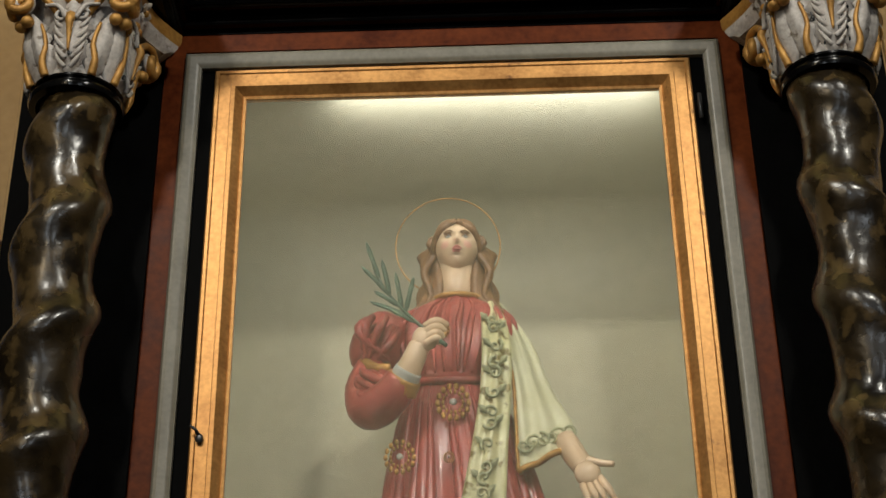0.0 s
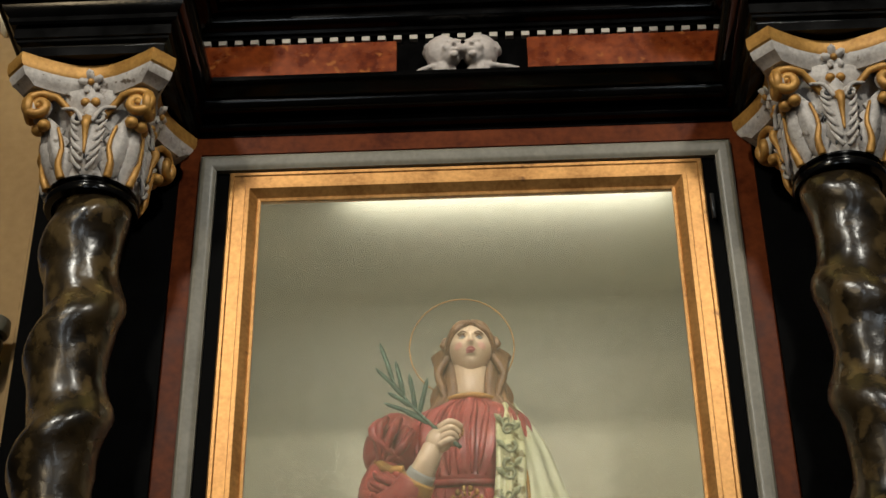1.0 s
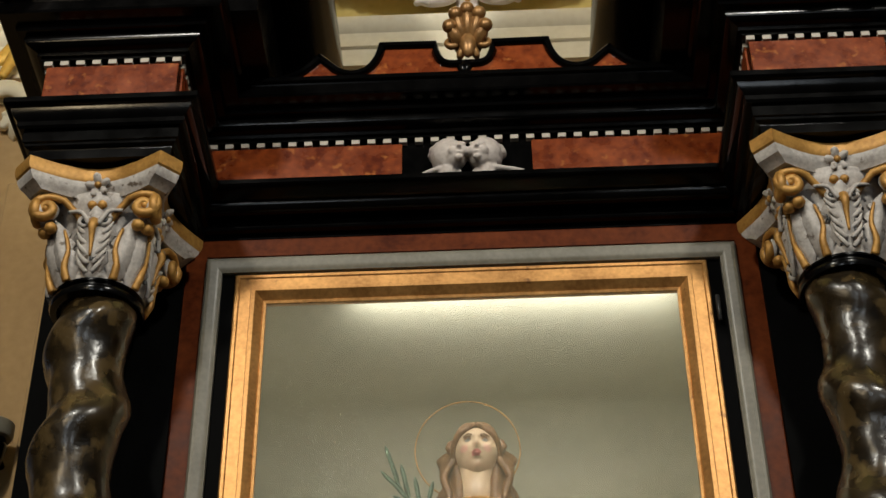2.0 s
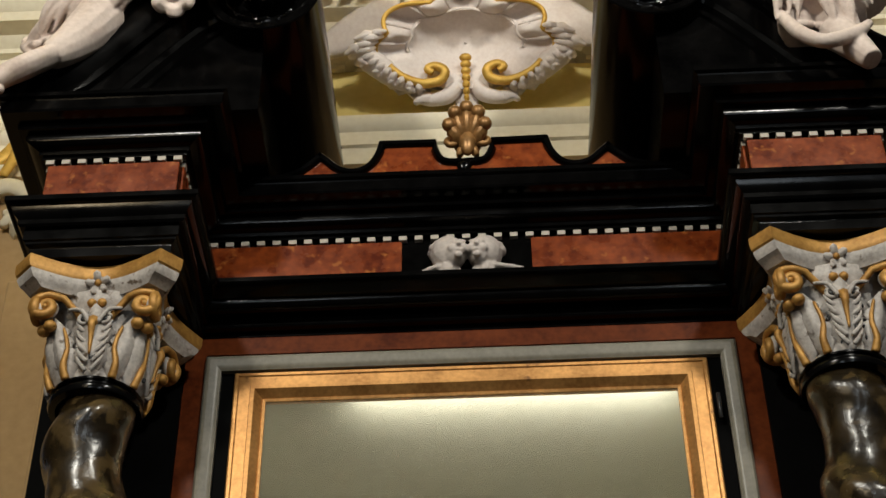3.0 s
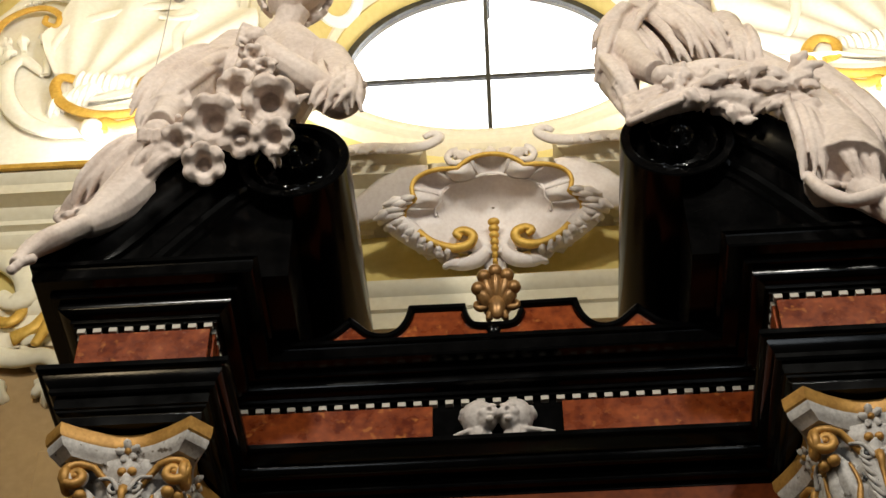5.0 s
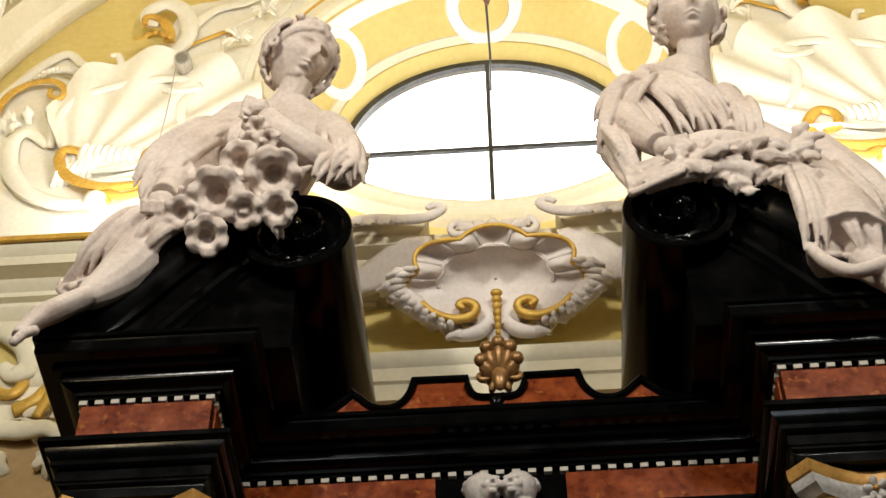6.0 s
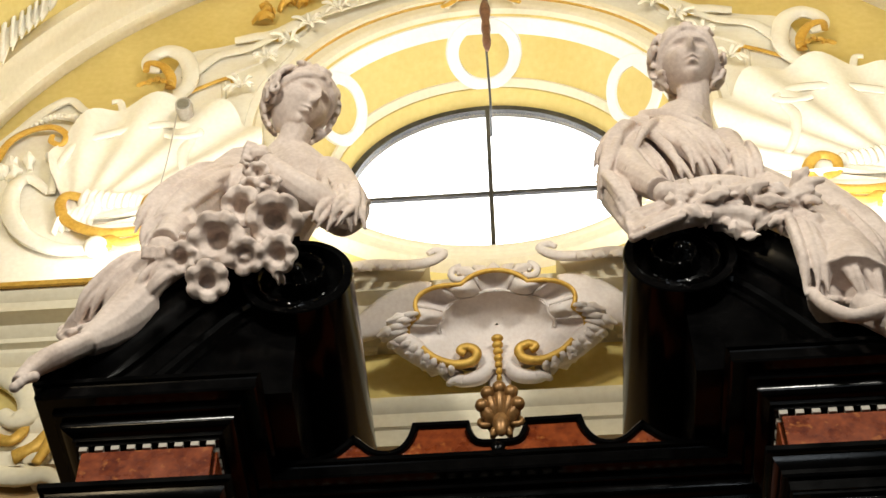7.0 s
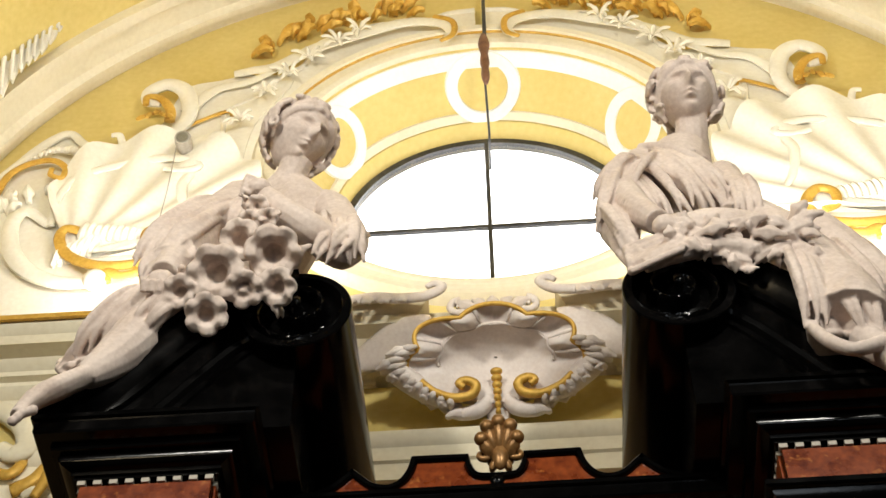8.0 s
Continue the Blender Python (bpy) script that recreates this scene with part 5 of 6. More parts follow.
# hair falling over the shoulders
for q in (-1, 1):
    for k in range(3, 13):
        a = 0.25 + 1.25 * k / 12
        top = hc + s * (q * R0 * 0.80 * math.sin(a)) + u * (R0 * (0.95 - 0.2 * math.sin(a))) + f * (R0 * (0.35 - 0.9 * k / 12))
        wv = [top]
        for j in range(1, 9):
            t = j / 8
            wv.append(Vector((hc.x + q * (R0 * (0.78 + 0.15 * math.sin(11 * t + 0.5 * k)) + 0.022 * t + 0.0015 * k), hc.y - 0.012 + 0.007 * k - 0.03 * t, top.z + (3.79 - top.z) * t)))
        tube(bm, smooth_path(wv, 3), taper(25, 0.010, 0.006, 0.004), 7, 4)
for q in (-1, 1):
    for k in range(6):
        tube(bm, smooth_path([hc + Vector((q * R0 * 0.7, 0.02, -0.02)), hc + Vector((q * (R0 * 0.62 + 0.006 * k), 0.0 + 0.006 * k, -0.10)), hc + Vector((q * (R0 * 0.66 + 0.008 * k), -0.01, -0.17)), hc + Vector((q * (R0 * 0.8 + 0.012 * k), -0.03, -0.225))], 4), taper(13, 0.020, 0.010), 7, 4)
ball(bm, hc - f * R0 * 0.22 + u * R0 * 0.20, (R0 * 0.92, R0 * 0.95, R0 * 0.98), 18, 4)
# raised arm with puffed sleeve
tube(bm, smooth_path([(-0.244, 4.020, 3.736), (-0.276, 4.000, 3.657), (-0.283, 3.980, 3.597)], 5), taper(11, 0.062, 0.052, 0.020), 16, 0)
tube(bm, smooth_path([(-0.307, 3.950, 3.599), (-0.275, 3.910, 3.558), (-0.236, 3.900, 3.552)], 5), 0.014, 8, 6)
tube(bm, smooth_path([(-0.280, 3.980, 3.605), (-0.307, 3.960, 3.521), (-0.288, 3.920, 3.444), (-0.234, 3.860, 3.447), (-0.200, 3.830, 3.487)], 5), taper(21, 0.044, 0.042, 0.012), 16, 0)
tube(bm, smooth_path([(-0.211, 3.850, 3.465), (-0.194, 3.830, 3.490)], 5), taper(6, 0.050, 0.046), 14, 6)
tube(bm, smooth_path([(-0.204, 3.850, 3.481), (-0.176, 3.820, 3.522), (-0.155, 3.810, 3.570)], 5), taper(11, 0.036, 0.027), 12, 1)
tube(bm, smooth_path([(-0.207, 3.850, 3.473), (-0.183, 3.825, 3.508)], 5), taper(6, 0.041, 0.037), 14, 8)
ball(bm, (-0.140, 3.800, 3.584), (0.034, 0.022, 0.036), 14, 1)
for k in range(4):
    a = Vector((-0.140, 3.790, 3.603)) + Vector((0, 0, -0.017 * k + 0.01))
    tube(bm, smooth_path([a, a + Vector((0.03, -0.012, 0.012)), a + Vector((0.058 - 0.006 * k, 0.004, 0.004))], 4), taper(9, 0.0105, 0.008), 8, 1)
for k in range(9):
    a = Vector((-0.240, 3.960, 3.687)) + Vector((random.uniform(-0.06, 0.03), random.uniform(-0.05, 0.0), random.uniform(-0.01, 0.03)))
    tube(bm, smooth_path([a, a + Vector((-0.02, -0.02, -0.05)), Vector((-0.276, 3.940, 3.593)) + Vector((random.uniform(-0.04, 0.04), 0, 0))], 4), taper(9, 0.010, 0.006, 0.005), 7, 0)
    b = Vector((-0.299, 3.920, 3.501)) + Vector((random.uniform(-0.03, 0.06), random.uniform(-0.03, 0.0), random.uniform(-0.05, 0.04)))
    tube(bm, smooth_path([b, b + Vector((0.02, -0.03, -0.03)), Vector((-0.210, 3.830, 3.455)) + Vector((0, 0, random.uniform(-0.04, 0.02)))], 4), taper(9, 0.010, 0.005, 0.005), 7, 0)
# open palm
tube(bm, smooth_path([(0.213, 3.950, 3.357), (0.237, 3.920, 3.296), (0.256, 3.900, 3.256)], 4), taper(9, 0.032, 0.028), 12, 1)
ball(bm, (0.261, 3.880, 3.235), (0.034, 0.02, 0.034), 14, 1)
tube(bm, smooth_path([(0.263, 3.880, 3.270), (0.293, 3.870, 3.258), (0.326, 3.860, 3.250)], 4), taper(9, 0.012, 0.008), 8, 1)
for k in range(4):
    a = Vector((0.248, 3.880, 3.205)) + Vector((0.014 * k, 0, 0.006 * k))
    tube(bm, [a, a + Vector((0.008 + 0.004 * k, -0.01, -0.035)), a + Vector((0.014 + 0.008 * k, -0.006, -0.068))], [0.011, 0.010, 0.007], 8, 1)
# mantle over the shoulder, hanging in front
def sheet(pa, pb, n, wave, thick, mat):
    """Cloth between two edges, with folds along its length."""
    rows = []
    for i in range(n + 1):
        t = i / n
        row = []
        for a, b in zip(pa, pb):
            row.append(a.lerp(b, t) + Vector((0, -wave * (0.5 + 0.5 * math.sin(t * 15.0)) - 0.014 * math.sin(math.pi * t), 0)))
        rows.append(row)
    back_rows = [[p + Vector((0, thick, 0)) for p in r] for r in reversed(rows)]
    vs = grid_faces(bm, rows + back_rows, closed_u=True, mat=mat)


ea = smooth_path([(0.004, 3.990, 3.783), (0.005, 3.920, 3.642), (-0.001, 3.910, 3.505), (-0.022, 3.900, 3.357), (-0.048, 3.890, 3.217), (-0.059, 3.890, 3.154)], 5)
eb = smooth_path([(0.059, 4.020, 3.797), (0.084, 3.950, 3.639), (0.079, 3.930, 3.496), (0.067, 3.910, 3.343), (0.056, 3.900, 3.185), (0.050, 3.900, 3.111)], 5)
sheet(ea, eb, 16, 0.010, 0.012, 11)
ec = smooth_path([(0.054, 4.030, 3.800), (0.069, 3.970, 3.649), (0.085, 3.960, 3.527), (0.088, 3.950, 3.376), (0.089, 3.940, 3.265)], 5)
ed = smooth_path([(0.067, 4.060, 3.810), (0.140, 4.040, 3.683), (0.186, 4.020, 3.536), (0.234, 3.980, 3.418), (0.244, 3.950, 3.348)], 5)
sheet(ec, ed, 18, 0.016, 0.012, 5)
hem = [ec[-1].lerp(ed[-1], k / 14) + Vector((0, -0.022 - 0.008 * math.sin(k), -0.006)) for k in range(15)]
tube(bm, hem, 0.009, 8, 6)
tube(bm, [p + Vector((0, -0.014, 0)) for p in ec], 0.005, 6, 6)
for k in range(12):
    j = min(3 + (5 * k) // 3, len(ea) - 1)
    p = ea[j].lerp(eb[j], 0.45) + Vector((0, -0.026, 0))
    sense = 1 if k % 2 else -1
    tube(bm, spiral(p, 0.020, 1.1, 0.5 * k, sense, 16), taper(16, 0.0045, 0.003), 6, 9, up=Vector((0, 1, 0)))
    leaf(bm, p + Vector((sense * 0.012, 0, 0)), p + Vector((sense * 0.034, -0.004, 0.022)), 0.010, 0.004, (0, -1, 0), 2, 0.004, 9, 6)
for k in range(6):
    p = ec[-4].lerp(ed[-4], 0.12 + 0.15 * k) + Vector((0, -0.030, 0.0))
    tube(bm, spiral(p, 0.022, 1.2, 0.9 * k, 1 if k % 2 else -1, 16), taper(16, 0.0045, 0.003), 6, 9, up=Vector((0, 1, 0)))
# gilt rosettes on the robe
for c, r in (((-0.073, 3.925, 3.452), 0.040), ((-0.210, 3.915, 3.298), 0.036), ((-0.311, 3.925, 3.459), 0.018), ((-0.103, 3.930, 3.671), 0.022), ((-0.085, 3.900, 3.288), 0.012)):
    c = Vector(c) + Vector((0, -0.022, 0))
    for k in range(14):
        a = 2 * math.pi * k / 14
        p = c + Vector((r * math.cos(a), 0.006 * abs(math.cos(a)), r * 1.15 * math.sin(a)))
        ball(bm, p, (r * 0.17, 0.006, r * 0.24), 8, 6)
        ball(bm, c + (p - c) * 0.66, (r * 0.10, 0.006, r * 0.16), 6, 6)
    ball(bm, c, (r * 0.25, 0.006, r * 0.25), 8, 7)
solo("saint_statue", bm, [ROBE, SKIN, CHEEK, LIPS, HAIR, MANTLE, GILT, CUFF, CUFF, OLIVE, IRIS, BROCADE], "painted wooden saint in a red robe and pale green mantle", "statue", smooth=True)

bm = bmesh.new()
hc2 = Vector((-0.084, 4.120, 4.047))
tube(bm, [hc2 + Vector((0.150 * math.cos(a), 0, 0.163 * math.sin(a))) for a in [2 * math.pi * k / 64 for k in range(65)]], 0.0022, 6)
tube(bm, [hc2 + Vector((0, 0, -0.163)), hc2 + Vector((0.0, 0.0, -0.24))], 0.002, 6)
solo("halo", bm, GILT, "thin gilded metal ring behind the head of the saint", "halo", smooth=True)

PALM = surface("painted_palm", (0.045, 0.085, 0.05), (0.09, 0.15, 0.09), 0.5, scale=20, grain=60, bump=0.1)
palm = thing("palm_branch", (-0.128, 3.790, 3.591), "small green painted palm branch held by the saint", "palm branch")
stem = smooth_path([(-0.085, 3.780, 3.552), (-0.150, 3.790, 3.615), (-0.216, 3.800, 3.694), (-0.259, 3.810, 3.768), (-0.296, 3.820, 3.884)], 5)
bm = bmesh.new()
tube(bm, stem, taper(len(stem), 0.006, 0.002), 6)
part("stem", bm, PALM, palm, "", True)
for a, b in (((-0.180, 3.800, 3.651), (-0.282, 3.790, 3.692)), ((-0.199, 3.800, 3.671), (-0.216, 3.790, 3.778)), ((-0.190, 3.800, 3.664), (-0.168, 3.790, 3.763)), ((-0.209, 3.800, 3.685), (-0.272, 3.790, 3.723)), ((-0.231, 3.800, 3.716), (-0.305, 3.790, 3.798)), ((-0.231, 3.800, 3.719), (-0.252, 3.790, 3.817)), ((-0.259, 3.810, 3.768), (-0.295, 3.800, 3.879)), ((-0.165, 3.800, 3.634), (-0.230, 3.790, 3.667))):
    bm = bmesh.new()
    leaf(bm, a, b, 0.010, 0.004, (0.2, -1, 0.1), 1, 0.002, 0, 8)
    part("leaflet", bm, PALM, palm, "", True)


# ---- plaster decoration of the oculus reveal ----
def cone(t, a, lift=0.004):
    r, y = 0.945 + (0.775 - 0.945) * t, YL + 0.03 + (YO - 0.09 - YL - 0.03) * t
    r -= lift
    return Vector((AX + r * math.cos(a), y, ZC + r * math.sin(a)))


for q in range(6):
    mid = radians(90 + 60 * q)
    # round boss with its white ring
    for nm, r0, r1, lift, mat, lab in (("roundel_ring", 0.130, 0.200, 0.016, BRIGHT, "white raised plaster ring in the oculus reveal"), ("roundel_field", 0.0, 0.131, 0.006, YELLOW, "ochre plaster disc in the oculus reveal")):
        bm = bmesh.new()
        rows = []
        for rr in ([r0, r0 + 0.005, r1 - 0.005, r1] if r0 else [0.001, r1]):
            h = lift if (not r0 or rr in (r0 + 0.005, r1 - 0.005)) else 0.0
            rows.append([cone(min(1.0, max(-0.03, 0.50 - rr * math.sin(b) / 0.36 * 0.98)), mid + rr * math.cos(b) / 0.87, h) for b in [2 * math.pi * k / 48 for k in range(48)]])
        grid_faces(bm, rows, closed_v=True)
        solo(nm, bm, mat, lab, "plaster trim", kind="structure", smooth=40)
    # white band at the outer edge, cream one at the window
    aa = [mid + radians(60) * k / 24 for k in range(25)]
    for t0, t1, mat, lab in ((-0.02, 0.21, BRIGHT, "white plaster band framing the oculus reveal"), (0.86, 0.985, CREAM, "cream plaster band beside the oculus window")):
        bm = bmesh.new()
        grid_faces(bm, [[cone(t, a, h) for a in aa] for t, h in ((t0, 0.0), (t0, 0.012), (t1, 0.012), (t1, 0.0))])
        solo("reveal_band", bm, mat, lab, "plaster trim", kind="structure", smooth=30)

bm = bmesh.new()
rings = [(0.955, YL + 0.02), (0.955, YL - 0.02), (0.975, YL - 0.03), (0.99, YL - 0.03), (1.0, YL - 0.022), (1.045, YL - 0.022), (1.055, YL - 0.045), (1.085, YL - 0.05), (1.10, YL - 0.035), (1.11, YL - 0.02), (1.12, YL + 0.0)]
grid_faces(bm, [[(AX + r * math.cos(2 * math.pi * k / N), y, ZC + r * math.sin(2 * math.pi * k / N)) for k in range(N)] for r, y in rings], closed_v=True)
solo("oculus_archivolt", bm, CREAM, "cream moulded plaster ring round the oculus", "moulding", kind="structure", smooth=30)
bm = bmesh.new()
tube(bm, [(AX + 1.05 * math.cos(a), YL - 0.026, ZC + 1.05 * math.sin(a)) for a in [radians(5 + 170 * k / 60) for k in range(61)]], 0.008, 6)
solo("archivolt_line", bm, OCHRE, "thin gilded line on the oculus ring", "trim", kind="structure", smooth=True)
for xa, xb in ((ROOM[0], AX - 0.92), (AX + 0.92, ROOM[1])):
    bm = bmesh.new()
    box(bm, xa, xb, 4.185, 4.198, 6.628, 6.654)
    solo("cornice_edge", bm, OCHRE, "yellow painted edge of the wall cornice", "trim", kind="structure")
for s in (-1, 1):
    bm = bmesh.new()
    box(bm, AX + s * 1.5 - 0.95, AX + s * 1.5 + 0.95, 4.27, 4.33, 6.665, 6.70, 0.004)
    solo("led_strip", bm, IVORY, "slim white lamp housing lying on the cornice", "lamp", "cornice lamps")


# ---- rocaille of the lunette, the same on both sides ----
def scroll_band(pts, r0, r1, mat_name, flat=0.55, swell=0.0):
    bm = bmesh.new()
    p = smooth_path(pts, 7)
    tube(bm, p, taper(len(p), r0, r1, swell), 9, 0, flat, up=Vector((0, 1, 0)))
    return bm


def rocaille(side):
    g = "lunette rocaille"
    out = []

    def make(name, bm, mat, label):
        if side > 0:
            flip_x(bm)
        ob = solo(name, bm, mat, label, "stucco ornament", g, smooth=45)
        out.append(ob)
    Y1, Y2 = 4.47, 4.44
    # raised cream ground of the cartouche
    bm = bmesh.new()
    edge = [(-2.353, 4.490, 7.978), (-2.284, 4.490, 8.179), (-2.174, 4.490, 8.335), (-2.085, 4.490, 8.384), (-2.000, 4.490, 8.292), (-1.847, 4.490, 8.195), (-1.714, 4.490, 8.228), (-1.625, 4.490, 8.398), (-1.547, 4.490, 8.694), (-1.381, 4.490, 8.754), (-1.211, 4.490, 8.788), (-1.004, 4.490, 8.711), (-1.170, 4.490, 8.330), (-1.200, 4.490, 7.849), (-1.130, 4.490, 7.420), (-1.193, 4.490, 7.083), (-1.665, 4.490, 6.976), (-2.287, 4.490, 6.938), (-2.484, 4.490, 7.600)]
    e = smooth_path(edge + edge[:1], 5)[:-1]
    top = [bm.verts.new(p + Vector((0, -0.022, 0))) for p in e]
    low = [bm.verts.new(p + Vector((0, 0.008, 0))) for p in e]
    hub = bm.verts.new((-1.6, 4.468, 7.85))
    for k in range(len(e)):
        bm.faces.new((top[k - 1], top[k], low[k], low[k - 1]))
        bm.faces.new((hub, top[k - 1], top[k]))
    make("cartouche_ground", bm, WHITE, "raised white stucco ground of a rocaille cartouche")
    # flat raised band along the oculus ring, with a wavy outer edge
    bm = bmesh.new()
    run = [radians(91 + 112 * k / 90) for k in range(91)]
    wide = [1.27 + 0.05 * math.sin(9 * a + 1.0) + 0.02 * math.sin(23 * a) for a in run]
    grid_faces(bm, [[(AX + (r if r else w) * math.cos(a), y, ZC + (r if r else w) * math.sin(a)) for a, w in zip(run, wide)] for r, y in ((1.10, 4.50), (1.10, 4.474), (0, 4.474), (0, 4.50))])
    tube(bm, [(AX + w * math.cos(a), 4.474, ZC + w * math.sin(a)) for a, w in zip(run, wide)], 0.016, 7)
    make("ring_band", bm, WHITE, "flat white stucco band with a rolled edge beside the oculus ring")
    # rolled border
    make("border_scroll", scroll_band([(-2.387, 4.460, 7.918), (-2.261, 4.450, 8.106), (-2.153, 4.450, 8.265), (-2.066, 4.450, 8.323), (-1.981, 4.450, 8.228), (-1.844, 4.450, 8.137), (-1.795, 4.440, 8.184), (-1.812, 4.430, 8.257), (-1.851, 4.430, 8.261)], 0.03, 0.016, ""), WHITE, "white stucco border rolling into a scroll")
    make("c_scroll", scroll_band([(-2.335, 4.440, 7.820), (-2.297, 4.430, 7.972), (-2.207, 4.430, 8.063), (-2.096, 4.420, 8.061), (-2.028, 4.420, 7.994), (-2.036, 4.420, 7.918), (-2.089, 4.420, 7.946), (-2.093, 4.420, 7.996)], 0.022, 0.014, ""), OCHRE, "gilded stucco c-scroll of the lunette")
    bm = bmesh.new()
    for k in range(11):
        t = k / 10
        ball(bm, Vector((-2.217, 4.440, 8.101)).lerp(Vector((-2.008, 4.420, 8.131)), t) + Vector((0, 0, 0.05 * math.sin(math.pi * t))), 0.013 + 0.012 * t, 8)
    make("bead_row", bm, WHITE, "row of growing white stucco beads")
    # double curl high on the side
    make("c_scroll", scroll_band([(-1.713, 4.450, 8.171), (-1.570, 4.440, 8.246), (-1.489, 4.430, 8.393), (-1.523, 4.420, 8.584), (-1.615, 4.410, 8.656), (-1.699, 4.410, 8.603), (-1.704, 4.410, 8.512), (-1.636, 4.410, 8.479)], 0.028, 0.022, "", swell=0.02), WHITE, "large white stucco scroll with curled head")
    bm = scroll_band([(-1.578, 4.420, 8.339), (-1.578, 4.400, 8.407), (-1.635, 4.390, 8.499), (-1.702, 4.390, 8.522), (-1.704, 4.390, 8.451)], 0.028, 0.016, "")
    for k in range(5):
        p = Vector((-1.636, 4.390, 8.399)) + Vector((0.02 * (k - 2), 0, -0.02 * abs(k - 2)))
        leaf(bm, p, p + Vector((0.05 * (k - 2) * 0.5, -0.03, -0.07)), 0.02, 0.01, (0, -1, 0), 1, 0.01)
    make("curl_leaf", bm, OCHRE, "gilded curling stucco leaf")
    make("band", scroll_band([(-1.513, 4.450, 8.451), (-1.392, 4.450, 8.641), (-1.224, 4.440, 8.684), (-1.059, 4.430, 8.793)], 0.040, 0.02, "", 0.3), WHITE, "white stucco band along the cartouche")
    make("gilt_line", scroll_band([(-1.887, 4.455, 7.974), (-1.697, 4.450, 8.155), (-1.499, 4.450, 8.326), (-1.316, 4.450, 8.439), (-1.279, 4.450, 8.400)], 0.010, 0.014, ""), OCHRE, "gilded stucco line of the cartouche")
    # ribbed shell in the middle of the cartouche
    bm = bmesh.new()
    hub = Vector((-1.906, 4.460, 7.364))
    rows = []
    for t in [0.08, 0.25, 0.45, 0.65, 0.82, 0.92, 1.0]:
        row = []
        for k in range(61):
            a = radians(112 - 118 * k / 60)
            r = (0.30 + 0.58 * math.sin((k / 60) * math.pi) ** 0.6) * (1 + 0.05 * abs(math.cos(k * math.pi / 10))) * t
            row.append(hub + Vector((r * math.cos(a) * 1.12, -0.015 - 0.05 * t * t - 0.026 * t * math.cos(k * math.pi / 5), r * math.sin(a) * 1.05)))
        rows.append(row)
    rear = [[p + Vector((0, 0.03, 0)) for p in r] for r in reversed(rows)]
    grid_faces(bm, rows + rear, closed_u=True)
    make("ribbed_shell", bm, WHITE, "white ribbed stucco shell in the cartouche")
    make("shell_lip", scroll_band([(-2.027, 4.440, 7.575), (-2.032, 4.430, 7.732), (-1.973, 4.420, 7.889), (-1.853, 4.420, 7.967), (-1.620, 4.420, 8.025), (-1.454, 4.410, 7.993), (-1.389, 4.410, 7.927), (-1.471, 4.410, 7.904), (-1.548, 4.410, 7.930)], 0.018, 0.018, "", swell=0.008), WHITE, "white stucco lip of the shell with a rolled end")
    make("drapery_fold", scroll_band([(-1.411, 4.430, 7.935), (-1.454, 4.420, 7.792), (-1.410, 4.420, 7.594), (-1.342, 4.420, 7.483)], 0.035, 0.012, ""), WHITE, "hanging white stucco fold")
    # lower scrolls
    make("c_scroll", scroll_band([(-2.045, 4.450, 7.590), (-2.153, 4.440, 7.693), (-2.205, 4.430, 7.600), (-2.178, 4.430, 7.412), (-2.079, 4.430, 7.252), (-1.925, 4.430, 7.153), (-1.776, 4.430, 7.139)], 0.018, 0.030, "", swell=0.02), WHITE, "white stucco c-scroll low in the lunette")
    make("c_scroll", scroll_band([(-1.858, 4.430, 7.496), (-1.942, 4.420, 7.520), (-1.961, 4.420, 7.440), (-1.903, 4.420, 7.325), (-1.761, 4.410, 7.229), (-1.600, 4.410, 7.222), (-1.479, 4.400, 7.249), (-1.431, 4.400, 7.364), (-1.493, 4.400, 7.463), (-1.560, 4.400, 7.437), (-1.558, 4.400, 7.348), (-1.499, 4.400, 7.310)], 0.024, 0.020, "", swell=0.006), OCHRE, "gilded stucco c-scroll under the shell")
    bm = bmesh.new()
    for k in range(9):
        p = Vector((-1.875, 4.430, 7.444)).lerp(Vector((-1.619, 4.430, 7.420)), k / 8)
        leaf(bm, p, p + Vector((0.025, -0.015, 0.11 - 0.004 * k)), 0.026, 0.02, (0, -1, -0.2), 1, 0.02)
    make("fluted_border", bm, WHITE, "row of white stucco ribs")
    make("gilt_roll", scroll_band([(-1.710, 4.420, 7.121), (-1.704, 4.410, 7.177), (-1.639, 4.410, 7.148), (-1.545, 4.410, 7.178)], 0.028, 0.022, ""), OCHRE, "gilded stucco roll below the shell")
    bm = bmesh.new()
    ball(bm, (-1.754, 4.420, 7.140), (0.055, 0.045, 0.055), 12)
    make("bud", bm, WHITE, "round white stucco bud of the cartouche")
    bm = bmesh.new()
    for k in range(8):
        p = Vector((-2.188, 4.450, 7.731)) + Vector((random.uniform(-0.1, 0.12), 0, random.uniform(-0.02, 0.14)))
        leaf(bm, p, p + Vector((random.uniform(-0.09, 0.09), -0.03, random.uniform(-0.02, 0.1))), 0.03, 0.02, (0, -1, 0), 2, 0.015)
    make("leaf_tuft", bm, WHITE, "tuft of white stucco leaves in the lunette")
    bm = bmesh.new()
    for k in range(6):
        p = Vector((-1.980, 4.450, 7.299)) + Vector((0.03 * k, 0, 0.01 * k))
        leaf(bm, p, p + Vector((0.05, -0.03, 0.1 + 0.01 * k)), 0.025, 0.02, (0, -1, 0), 2, 0.015)
    make("leaf_tuft", bm, WHITE, "tuft of white stucco leaves in the lunette")
    # gilt foliage over the ring
    bm = bmesh.new()
